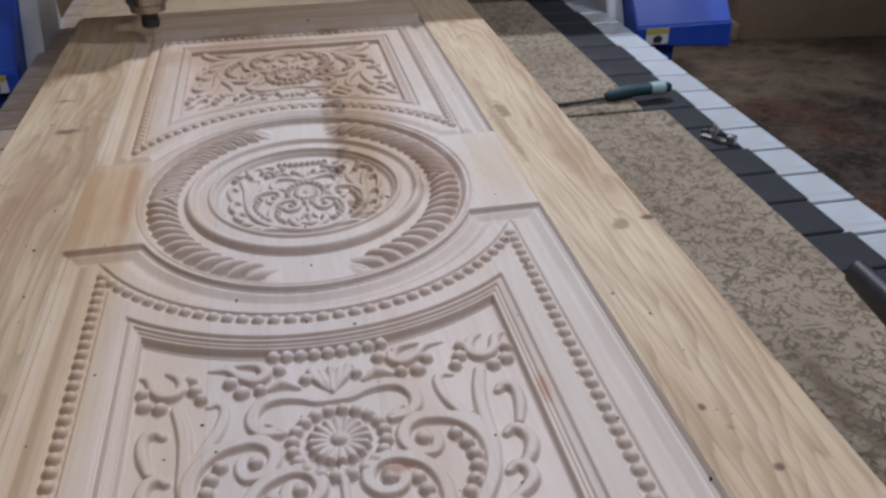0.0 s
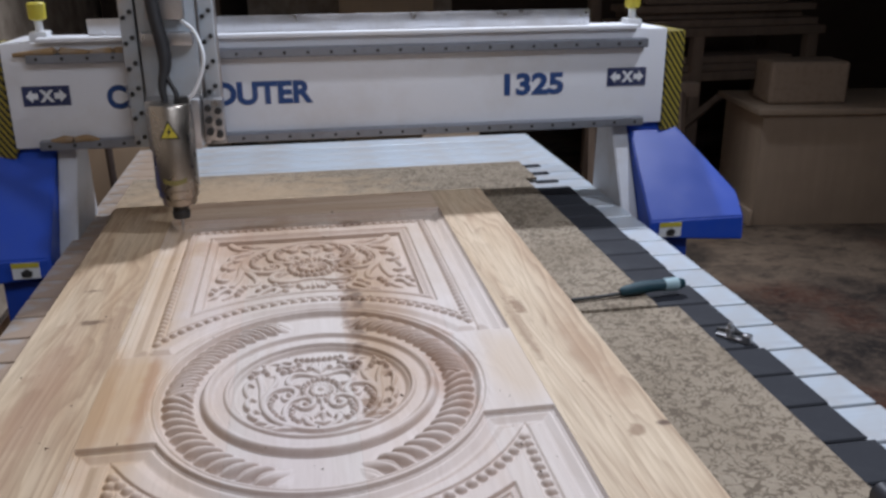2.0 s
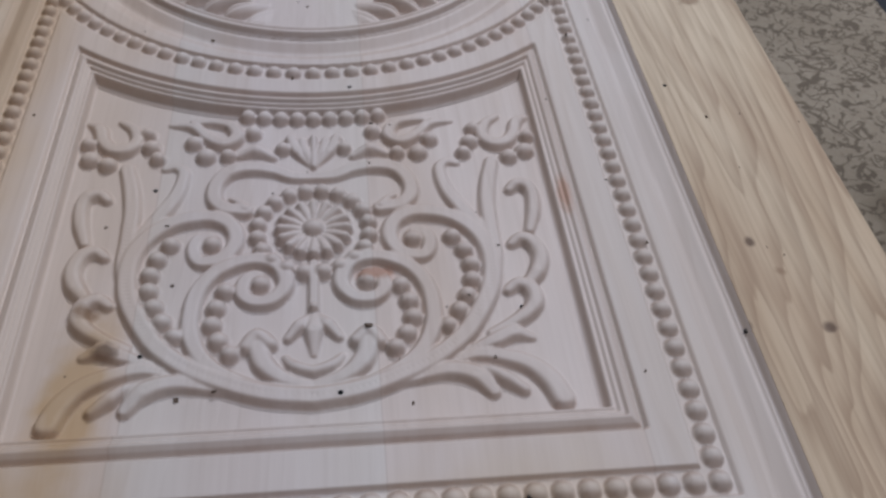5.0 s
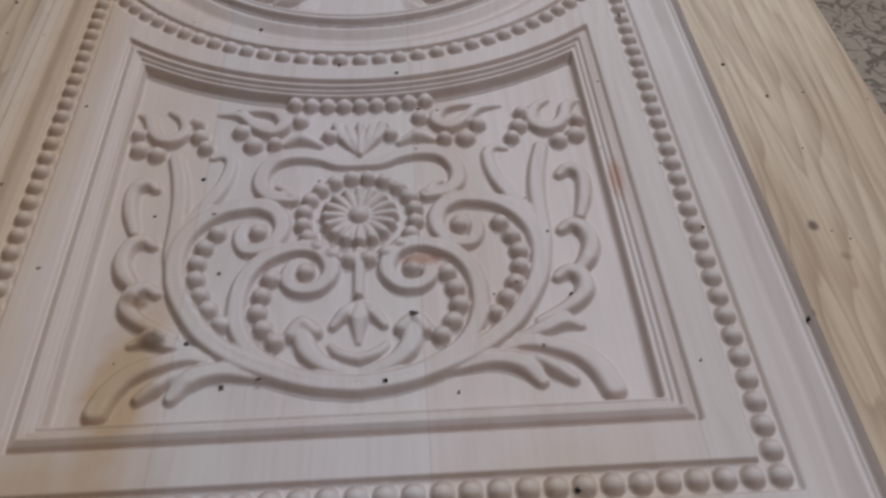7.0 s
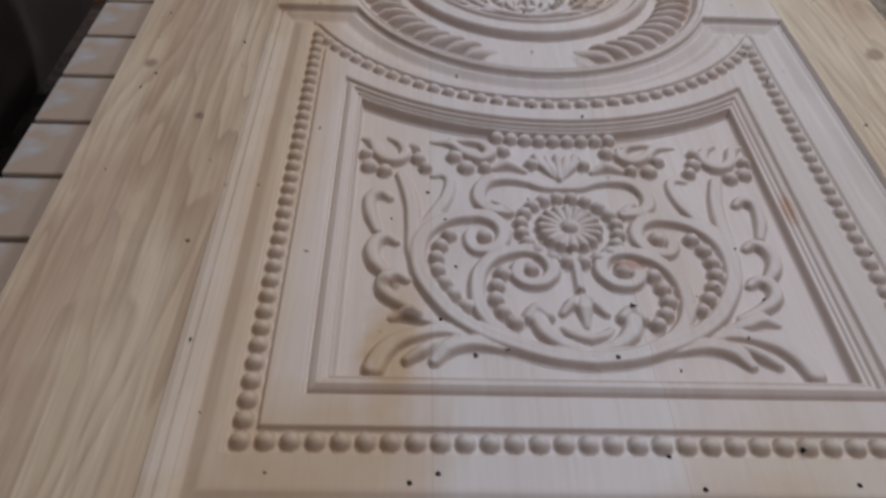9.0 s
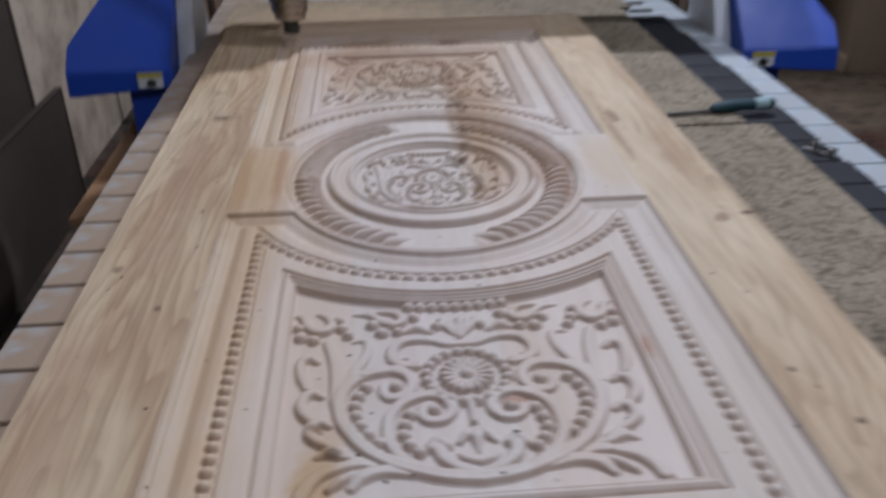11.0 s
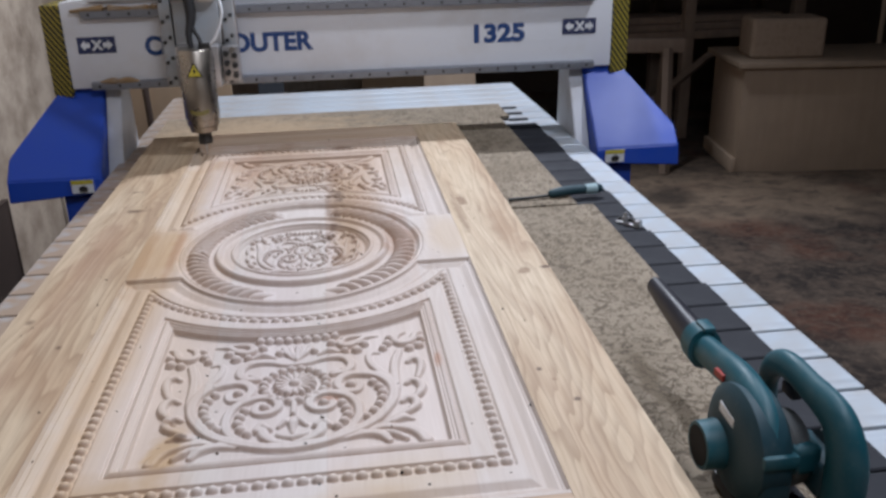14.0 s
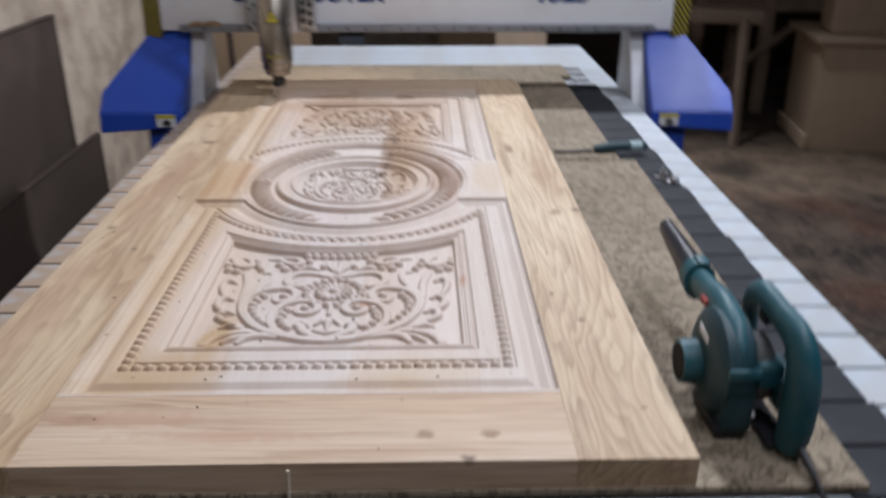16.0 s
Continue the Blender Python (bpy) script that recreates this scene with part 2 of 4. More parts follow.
KNOT = (0.10, 0.055, 0.03)
BROWN = (0.21, 0.12, 0.06)
HONEY = (0.42, 0.27, 0.12)
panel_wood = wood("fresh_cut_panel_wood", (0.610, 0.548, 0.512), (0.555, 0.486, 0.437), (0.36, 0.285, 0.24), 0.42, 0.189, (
    ((-0.225, 0.225, 0.03), (0.10, 0.085, 9), HONEY, 0.55, 0.6),
    ((0.145, 0.225, 0.03), (0.11, 0.07, 9), (0.52, 0.41, 0.27), 0.45, 0.6),
    ((0.098, 1.38, 0.03), (0.048, 0.40, 9), (0.38, 0.265, 0.165), 0.80, 0.6),
    ((0.082, 1.42, 0.03), (0.026, 0.07, 9), KNOT, 0.80, 1.5),
    ((0.078, 1.27, 0.03), (0.020, 0.08, 9), KNOT, 0.65, 1.6),
    ((0.087, 1.66, 0.03), (0.030, 0.09, 9), BROWN, 0.80, 1.5),
    ((0.105, 1.92, 0.03), (0.050, 0.030, 9), KNOT, 0.75, 1.2),
    ((0.062, 1.145, 0.03), (0.016, 0.025, 9), KNOT, 0.85, 1.1),
    ((0.080, 1.01, 0.03), (0.020, 0.05, 9), BROWN, 0.80, 1.6),
    ((0.120, 1.12, 0.03), (0.012, 0.02, 9), BROWN, 0.70, 1.0),
    ((0.215, 1.11, 0.03), (0.045, 0.14, 9), (0.36, 0.225, 0.15), 0.60, 1.2),
    ((-0.14, 1.93, 0.03), (0.10, 0.03, 9), BROWN, 0.5, 0.8),
    ((-0.168, 0.345, 0.03), (0.034, 0.10, 9), HONEY, 0.75, 0.7),
    ((-0.150, 0.24, 0.03), (0.05, 0.09, 9), HONEY, 0.28, 0.8),
    ((-0.30, 0.19, 0.03), (0.12, 0.03, 9), HONEY, 0.35, 0.7),
    ((-0.152, 0.380, 0.03), (0.015, 0.010, 9), KNOT, 0.80, 0.7),
    ((-0.172, 0.418, 0.03), (0.010, 0.010, 9), BROWN, 0.80, 0.7),
    ((0.058, 0.450, 0.03), (0.020, 0.010, 9), (0.33, 0.14, 0.07), 0.7, 0.8),
    ((0.10, 0.19, 0.03), (0.10, 0.03, 9), HONEY, 0.3, 0.5),
    ((0.235, 0.53, 0.03), (0.008, 0.03, 9), (0.40, 0.19, 0.10), 0.6, 0.4),
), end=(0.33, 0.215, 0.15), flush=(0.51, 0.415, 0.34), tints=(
    ((-0.310, 1.00, 0.03), (0.075, 1.70, 9), (0.92, 0.82, 0.63), 0.85, 0.4),
    ((-0.235, 0.55, 0.03), (0.120, 0.95, 9), (1.0, 0.93, 0.81), 0.6, 0.5),
    ((-0.315, 1.08, 0.03), (0.100, 0.17, 9), (0.93, 0.86, 0.74), 1.0, 0.3),
    ((-0.330, 1.08, 0.03), (0.020, 0.30, 9), (0.82, 0.70, 0.58), 0.8, 0.8),
    ((-0.265, 1.10, 0.03), (0.013, 0.20, 9), (0.80, 0.66, 0.56), 0.8, 0.8),
    ((0.330, 1.08, 0.03), (0.070, 0.16, 9), (0.94, 0.86, 0.72), 0.9, 0.3),
    # The upper panel is toned browner, most of all in its middle.
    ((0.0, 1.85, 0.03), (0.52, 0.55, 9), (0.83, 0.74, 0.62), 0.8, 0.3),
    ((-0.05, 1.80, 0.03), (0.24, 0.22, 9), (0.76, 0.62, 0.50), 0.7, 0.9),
    ((0.130, 1.35, 0.03), (0.080, 0.45, 9), (0.76, 0.62, 0.46), 0.75, 0.4),
    ((-0.04, 0.70, 0.03), (0.10, 0.70, 9), (1.0, 0.97, 1.0), 0.8, 0.4)))
stile_wood = wood("pale_stile_wood", (0.60, 0.485, 0.340), (0.50, 0.375, 0.240), (0.19, 0.113, 0.063), 1.2, 0, (
    ((0.497, 0.856, 0.03), (0.016, 0.010, 9), KNOT, 0.95, 0.4),
    ((0.445, 0.845, 0.03), (0.018, 0.020, 9), BROWN, 0.7, 1.4),
    ((0.393, 1.312, 0.03), (0.016, 0.05, 9), BROWN, 0.8, 1.4),
    ((-0.408, 1.386, 0.03), (0.030, 0.016, 9), KNOT, 0.8, 1.2),
    ((-0.44, 1.55, 0.03), (0.022, 0.008, 9), KNOT, 0.7, 1.0),
    ((-0.43, 1.05, 0.03), (0.05, 0.35, 9), (0.33, 0.20, 0.13), 0.5, 0.7),
    ((-0.36, 1.35, 0.03), (0.02, 0.30, 9), (0.31, 0.20, 0.125), 0.5, 0.9),
    ((-0.46, 0.42, 0.03), (0.05, 0.30, 9), (0.36, 0.22, 0.15), 0.4, 0.7),
    ((0.46, 1.08, 0.03), (0.03, 0.20, 9), (0.33, 0.20, 0.11), 0.45, 0.7),
    ((0.375, 1.20, 0.03), (0.012, 0.16, 9), BROWN, 0.5, 0.7),
    ((-0.39, 0.66, 0.03), (0.007, 0.009, 9), KNOT, 0.7, 0.5),
    ((-0.47, 0.77, 0.03), (0.010, 0.012, 9), KNOT, 0.6, 0.6),
    ((0.40, 0.42, 0.03), (0.006, 0.006, 9), BROWN, 0.6, 0.7),
    ((0.42, 0.36, 0.03), (0.008, 0.007, 9), KNOT, 0.9, 0.6),
    ((0.385, 0.455, 0.03), (0.006, 0.007, 9), KNOT, 0.9, 0.3),
    ((0.35, 0.365, 0.03), (0.006, 0.006, 9), KNOT, 0.8, 0.3),
    ((0.46, 0.11, 0.03), (0.006, 0.006, 9), KNOT, 0.6, 0.3),
))
rail_wood = wood("pale_rail_wood", (0.60, 0.485, 0.370), (0.51, 0.375, 0.260), (0.25, 0.145, 0.086), 1.45, 0, (
    ((0.006, -0.218, 0.042), (0.010, 0.011, 0.012), KNOT, 0.9, 0.8),
    ((0.055, -0.165, 0.03), (0.012, 0.016, 9), BROWN, 0.7, 0.6),
    ((0.055, -0.25, 0.03), (0.012, 0.016, 9), BROWN, 0.7, 0.6),
    ((0.10, 0.28, 0.03), (0.014, 0.03, 9), BROWN, 0.5, 0.6),
    ((0.095, 0.22, 0.03), (0.022, 0.14, 9), (0.42, 0.26, 0.18), 0.6, 0.8),
    ((0.055, 0.10, 0.03), (0.016, 0.16, 9), (0.44, 0.27, 0.18), 0.55, 0.9),
    ((0.115, -0.20, 0.03), (0.018, 0.10, 9), (0.48, 0.34, 0.22), 0.5, 0.8),
))

# ---------------------------------------------------------------- the carved door
DOOR_Z0, DOOR_Z1, CX, CY = 0.818, 0.860, 0.006, 1.078
DEPTH = 1.12  # how far the cutter went, over the drawn profile
STEP = 0.001
A = np.arange(0, 0.372, STEP)[None, :]
V = np.arange(0.130, 1.081, STEP)[:, None]


def oval(a, dv, ra, rb):
    """About the distance outside (+) or inside (-) of an ellipse."""
    r = np.sqrt((a / ra) ** 2 + (dv / rb) ** 2)
    g = np.sqrt((a / ra**2) ** 2 + (dv / rb**2) ** 2) / np.maximum(r, 1e-6)
    return (r - 1) / np.maximum(g, 1e-6)


def profile(d, *knots):
    x, y = zip(*knots)
    return np.interp(d, x, y)


OV = oval(A, V - CY, 0.268, 0.300)
rim = np.minimum(np.minimum(0.346 - A, V - 0.158), np.minimum(0.937 - V, OV))
lift = profile(rim, (0, 0), (0.0012, -0.0035), (0.0045, -0.0035), (0.006, -0.0052), (0.022, -0.0112), (0.026, -0.0118), (0.038, -0.0068), (0.041, -0.0064))
beads_in = np.minimum(np.minimum(0.284 - A, V - 0.240), oval(A, V - CY, 0.346, 0.361))
lift = np.where(np.abs(beads_in) < 0.0115, lift - 0.0035, lift)
lift = np.where(beads_in >= 0.0115, np.maximum(lift, -0.0062), lift)
field = np.minimum(np.minimum(0.243 - A, V - 0.283), oval(A, V - CY, 0.392, 0.396))
lift = np.where(field > 0, profile(field, (0, -0.0062), (0.0016, -0.0082), (0.0036, -0.0088), (0.0112, -0.0050), (0.0130, -0.0050), (0.0142, -0.0062), (0.0224, -0.0098), (0.0242, -0.0186), (0.026, -0.0190)), lift)
# a fine cut along each step of the mouldings
for band, places in ((field, (0.0025, 0.0140, 0.0185)), (rim, (0.0028, 0.0062))):
    for s in places:
        lift = np.where(band > 0, lift - 0.0034 * np.clip(1 - np.abs(band - s) / 0.0024, 0, 1), lift)
# the oval medallion: rim, leaf ring, two raised rings and a sunk middle
inside = -OV
ring2, ring3 = oval(A, V - CY, 0.186, 0.196), oval(A, V - CY, 0.148, 0.152)
med = profile(inside, (0, -0.001), (0.003, 0.0), (0.006, -0.003), (0.008, -0.0035), (0.011, -0.0008), (0.014, -0.004), (0.019, -0.0105), (0.024, -0.0125))
across = np.clip((inside - 0.019) / 0.056, 0, 1)
angle = np.arctan2(A, -(V - CY))
petal = (angle * 31 / math.pi + 1.5 * across ** 1.3) % 1.0
dome = 1 - ((petal - 0.5) / 0.49) ** 2 - ((across - 0.47) / 0.44) ** 2
leaf = 0.0130 * np.sqrt(np.clip(dome, 0, 1)) * np.clip((angle - 0.18) * 6, 0, 1)
split = 1 - 0.35 * np.exp(-(((petal - 0.62) / 0.09) ** 2))
med = np.where((across > 0) & (across < 1), med + leaf * split, med)
med = np.where(ring2 < 0.004, profile(-ring2, (-0.004, -0.0125), (0.0, -0.004), (0.004, -0.0005), (0.009, -0.001), (0.013, -0.006), (0.016, -0.0085), (0.030, -0.0080)), med)
med = np.where(ring3 < 0.006, profile(-ring3, (-0.006, -0.008), (-0.003, -0.0035), (0.001, -0.0035), (0.004, -0.010), (0.006, -0.010), (0.011, -0.0165), (0.014, -0.0175)), med)
med = np.where(ring2 < 0.004, 0.85 * med - 0.0019, med)
lift = np.where(inside > 0, med, lift)
MIDDLE = np.full((321, 161), -0.0175)


def paint(grid, a0, v0, cell, path, radii, base, height, sharp=0.5, crease=0.0):
    """Raise a rounded ridge along a smooth path into a height grid (largest height wins)."""
    pts = [p.xy for p in smooth_path([(*q, 0) for q in path], 7)] if len(path) > 1 else [Vector(path[0]), Vector(path[0])]
    n = len(pts)
    for i in range(n - 1):
        f0, f1 = (k / (n - 1) * (len(radii) - 1) for k in (i, i + 1))
        r0, r1 = np.interp([f0, f1], range(len(radii)), radii)
        p, q, r = pts[i], pts[i + 1], max(r0, r1)
        c0, c1 = int((min(p.x, q.x) - r - a0) / cell), int((max(p.x, q.x) + r - a0) / cell) + 2
        w0, w1 = int((min(p.y, q.y) - r - v0) / cell), int((max(p.y, q.y) + r - v0) / cell) + 2
        c0, w0 = max(c0, 0), max(w0, 0)
        if c1 <= c0 or w1 <= w0:
            continue
        part_ = grid[w0:w1, c0:c1]
        xx = a0 + cell * np.arange(c0, c0 + part_.shape[1])[None, :]
        yy = v0 + cell * np.arange(w0, w0 + part_.shape[0])[:, None]
        dx, dy = q.x - p.x, q.y - p.y
        ll = dx * dx + dy * dy
        t = np.clip(((xx - p.x) * dx + (yy - p.y) * dy) / ll, 0, 1) if ll > 1e-12 else 0 * xx * yy
        d = np.hypot(xx - p.x - t * dx, yy - p.y - t * dy) / (r0 + (r1 - r0) * t)
        h = base + height * (r0 + (r1 - r0) * t) / max(radii) * np.clip(1 - d * d, 0, 1) ** sharp - crease * np.exp(-((d / 0.42) ** 2))
        part_[...] = np.where(d < 1, np.maximum(part_, h), part_)


# One half of the ornament is drawn stroke by stroke, in millimetres from the middle of its flower.


def scrollwork(stroke, bead):
    # the two running scrolls, hollowed along their middle, and the eye of each
    stroke([(84, -10), (90, -5), (98, -8), (101, -18), (98, -29), (91, -34), (75, -29), (66, -11), (71, 7), (86, 17), (104, 17), (123, 11), (140, -4), (150, -24), (152, -48), (146, -76), (130, -106), (116, -124), (93, -142), (65, -156), (34, -167), (-2, -172)], (6, 7, 7, 8, 9, 9, 9, 9, 9, 9), 10, 0.42)
    stroke([(42, -56), (47, -51), (55, -54), (58, -64), (56, -73), (47, -79), (33, -77), (23, -63), (26, -47), (36, -37), (52, -34), (69, -39), (84, -50), (94, -68), (97, -91), (95, -111), (86, -131), (71, -146), (48, -158), (20, -165), (-2, -167)], (6, 7, 7, 8, 8, 8, 8, 7, 5), 10, 0.42)
    bead(86, -14, 8.5)
    bead(44, -60, 8.5)
    # the ribbon over the flower
    stroke([(-3, 68), (19, 69), (36, 77), (57, 81), (77, 76), (88, 59), (88, 41), (78, 29), (60, 25)], (6, 7, 8, 9, 8, 8, 8), 10, 0.45)
    stroke([(74, 42), (67, 37), (60, 27)], (3, 4, 6), 8, 0)
    # two stems that grow out of the outer scroll
    stroke([(170, 84), (163, 58), (158, 29), (157, -4), (157, -38), (151, -64)], (7, 8, 8, 7, 5), 9, 0.45)
    stroke([(136, 84), (126, 86), (119, 78), (119, 62), (124, 42), (135, 19), (148, -4), (155, -26)], (4, 5, 6, 7, 8, 7, 6), 9, 0.35)
    # the curled blossoms at the top
    stroke([(215, 151), (203, 141), (197, 123), (187, 110), (174, 109), (166, 122), (171, 140), (184, 152)], (3, 7, 7, 8, 8, 7, 6, 4), 10, 0.2)
    stroke([(137, 147), (115, 142), (99, 124), (84, 115), (73, 125), (79, 141), (94, 148), (116, 150)], (3, 6, 7, 8, 8, 7, 6, 4), 10, 0.2)
    stroke([(70, 99), (54, 105), (37, 96)], (4, 8, 4), 9, 0)
    for x, y, r in ((210, 119, 8), (205, 98, 10), (188, 90, 9), (157, 132, 8), (152, 113, 9), (144, 97, 8), (113, 118, 9), (100, 99, 10), (80, 99, 8), (58, 131, 9)):
        bead(x, y, r)
    for k in range(5):
        bead(16 * k, 151 + 0.3 * k * k, 8.4)
    # the fan between the ribbons
    bead(29, 107, 8)
    stroke([(22, 121), (15, 102), (2, 83)], (6, 5.5, 2), 9, 0.2)
    stroke([(11, 117), (7, 100), (0, 82)], (5, 4.5, 2), 9, 0.2)
    stroke([(0, 120), (0, 82)], (5, 3), 9, 0)
    # leaves climbing along the side
    stroke([(181, 44), (189, 51), (198, 48), (202, 36), (199, 14), (192, -8)], (5, 7, 8, 7, 7, 5), 10, 0.1)
    stroke([(173, -24), (182, -18), (192, -24), (196, -40), (190, -58), (176, -74)], (5, 7, 8, 8, 8, 5), 10, 0.1)
    stroke([(162, -76), (172, -70), (182, -77), (182, -92), (168, -106), (142, -119)], (5, 7, 8, 8, 7, 4), 10, 0.1)
    # acanthus leaves at the foot
    stroke([(174, -125), (160, -120), (143, -127), (117, -137)], (4, 8, 7, 3), 9, 0.25)
    stroke([(188, -184), (182, -168), (170, -153), (152, -144), (127, -139), (99, -147)], (10, 10, 9, 8, 6, 3), 10, 0.2)
    stroke([(160, -174), (148, -164), (137, -156), (118, -148)], (5, 7, 6, 3), 9, 0)
    stroke([(136, -174), (124, -159), (103, -153), (76, -158), (50, -166)], (6, 9, 8, 6, 3), 10, 0.25)
    for x, y, r in ((121, -13, 8.5), (130, -29, 8.5), (134, -46, 8.5), (133, -63, 8.5), (127, -80, 8.5), (119, -95, 8.5), (108, -110, 8), (72, -66, 8.5), (78, -83, 8.5), (80, -100, 8.5), (74, -116, 8.5), (64, -129, 8)):
        bead(x, y, r)
    # the hanging bud and the small scrolls under it
    stroke([(0, -40), (0, -86)], (5, 5), 8, 0.25)
    bead(0, -88, 5)
    stroke([(0, -92), (0, -110), (0, -131)], (4, 8, 3), 10, 0.2)
    stroke([(3, -94), (11, -104), (20, -116)], (3, 6, 4), 9, 0.2)
    stroke([(52, -123), (44, -113), (34, -121)], (7, 8, 7), 10, 0)
    stroke([(44, -122), (37, -141), (21, -154), (-2, -160)], (9, 9, 7, 4), 9, 0.2)
    stroke([(22, -134), (13, -144), (-2, -149)], (3, 6, 6), 8, 0)


def ornament(grid, a0, v0, cell, cx, cy, sx, sy, base, tall=1.0):
    k = (sx + sy) / 2000

    def stroke(path, radii, height, hollow):
        pts = [(cx + x * sx / 1000, cy + y * sy / 1000) for x, y in path]
        paint(grid, a0, v0, cell, pts, [r * k for r in radii], base, 0.82 * tall * height * k, 0.5, hollow * 0.75 * height * k)

    def bead(x, y, r):
        paint(grid, a0, v0, cell, [(cx + x * sx / 1000, cy + y * sy / 1000)], [r * k], base, 8.5 * tall * k)

    scrollwork(stroke, bead)
    for i in range(20):
        t = 2 * math.pi * (i + 0.5) / 20
        bead(49 * math.sin(t), 49 * math.cos(t), 8.2)
    for i in range(16):
        t = 2 * math.pi * i / 16
        s, c = math.sin(t), math.cos(t)
        paint(grid, a0, v0, cell, [(cx + r * s * sx / 1000, cy + r * c * sy / 1000) for r in (10, 19, 29)], [2.6 * k, 4.4 * k, 5.6 * k], base + 0.001, 8 * k, 0.5, 0.0016 * k)
    paint(grid, a0, v0, cell, [(cx, cy)], [11.0 * k], base, 11 * k)


ornament(lift, 0.0, 0.130, STEP, 0.0, 0.503, 1.0, 1.0, -0.0190)
ornament(MIDDLE, 0.0, 0.0, STEP, 0.0, 0.160, 0.60, 0.72, -0.0175, 1.45)
# the cutter leaves slightly rounded edges
for g in (lift, MIDDLE):
    g[1:-1, 1:-1] = 0.5 * g[1:-1, 1:-1] + 0.125 * (g[:-2, 1:-1] + g[2:, 1:-1] + g[1:-1, :-2] + g[1:-1, 2:])
# the bead rows: two sides, the foot, and the arc that follows the oval
string = []
n_side = round((0.872 - 0.240) / 0.0193)
string += [(0.284, 0.240 + k * (0.872 - 0.240) / n_side) for k in range(n_side + 1)]
string += [(k * 0.284 / 15, 0.240) for k in range(15)]
ends = math.acos((CY - 0.872) / 0.361)
arc = [(0.346 * math.sin(s), CY - 0.361 * math.cos(s)) for s in np.linspace(0, ends, 400)]
run, last = 0.0, arc[0]
string.append(arc[0])
for p in arc[1:]:
    run += math.dist(p, last)
    last = p
    if run >= 0.0193:
        string.append(p)
        run = 0.0
for p in string:
    paint(lift, 0.0, 0.130, STEP, [p], [0.0092], -0.0128, 0.0098)


def carved(x, y):
    """The height of the wood over the untouched face."""
    a = np.abs(x - CX)
    v = np.where(y > CY, 2 * CY - y, y)

    def sample(grid, u, w):
        i = np.clip(w, 0, grid.shape[0] - 1.001)
        j = np.clip(u, 0, grid.shape[1] - 1.001)
        i0, j0 = i.astype(int), j.astype(int)
        fi, fj = i - i0, j - j0
        return (grid[i0, j0] * (1 - fi) * (1 - fj) + grid[i0 + 1, j0] * fi * (1 - fj) + grid[i0, j0 + 1] * (1 - fi) * fj + grid[i0 + 1, j0 + 1] * fi * fj)

    h = sample(lift, a / STEP, (v - 0.130) / STEP)
    h = np.where((a > 0.346) | (v < 0.14), 0.0, h)
    m = sample(MIDDLE, a / STEP, (y - CY + 0.160) / STEP)
    return DEPTH * np.where(oval(a, y - CY, 0.136, 0.140) < 0, np.maximum(h, m), h)


def slab(name, xs, ys, height, material, parent, label, turn=False):
    """A board whose upper face follows height(x, y), with its edges and underside."""
    nx, ny = len(xs), len(ys)
    gx, gy = np.meshgrid(xs, ys)
    top = np.stack([gx, gy, DOOR_Z1 - DOOR_Z0 + height(gx, gy)], -1).reshape(-1, 3)
    ring = np.concatenate([np.arange(nx), np.arange(1, ny) * nx + nx - 1, (ny - 1) * nx + np.arange(nx - 2, -1, -1), np.arange(ny - 2, 0, -1) * nx])
    upper, low = top[ring].copy(), top[ring].copy()
    low[:, 2] = 0
    verts = np.concatenate([top, upper, low])
    if turn:
        verts = np.stack([verts[:, 1], -verts[:, 0], verts[:, 2]], -1)
    i = (np.arange(ny - 1)[:, None] * nx + np.arange(nx - 1)[None, :]).ravel()
    quads = np.stack([i, i + 1, i + nx + 1, i + nx], -1)
    n, k = len(ring), np.arange(len(ring))
    u0, l0 = len(top), len(top) + n
    skirt = np.stack([u0 + k, l0 + k, l0 + (k + 1) % n, u0 + (k + 1) % n], -1)
    faces = np.concatenate([quads, skirt])
    me = bpy.data.meshes.new(name)
    me.vertices.add(len(verts))
    me.vertices.foreach_set("co", verts.astype(np.float32).ravel())
    me.loops.add(4 * len(faces))
    me.loops.foreach_set("vertex_index", faces.astype(np.int32).ravel())
    me.polygons.add(len(faces))
    me.polygons.foreach_set("loop_start", np.arange(0, 4 * len(faces), 4, dtype=np.int32))
    smooth = np.zeros(len(faces), bool)
    smooth[: len(quads)] = True
    me.polygons.foreach_set("use_smooth", smooth)
    me.update(calc_edges=True)
    me.materials.append(material)
    ob = new(name, me)
    ob.parent = parent
    if turn:
        ob.matrix_local = pose(0, 0, 0, 0, 0, 90)
    ob["label"] = label
    return ob


def plain(x, y):
    """The flat face of a board."""
    return 0 * x


door = thing("carved_door", "pale unfinished wooden door with carved scrolls and beading", "door", at=(0, 0, DOOR_Z0))
X0, X1, L0, L1, R0, R1 = -0.503, 0.503, -0.3415, -0.341, 0.353, 0.3535
fine_x = np.linspace(L1, R0, 561)
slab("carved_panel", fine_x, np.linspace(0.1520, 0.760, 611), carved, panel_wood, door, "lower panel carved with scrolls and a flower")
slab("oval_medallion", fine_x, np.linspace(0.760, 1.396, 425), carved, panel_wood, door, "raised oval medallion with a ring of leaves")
slab("carved_panel", fine_x, np.linspace(1.396, 2.0040, 380), carved, panel_wood, door, "upper panel carved with scrolls, toned brown")
slab("stile", np.linspace(X0, L0, 8), np.linspace(0, 2.170, 30), plain, stile_wood, door, "long edge board with brown grain")
slab("stile", np.linspace(R1, X1, 8), np.linspace(0, 2.170, 30), plain, stile_wood, door, "long edge board with brown grain")
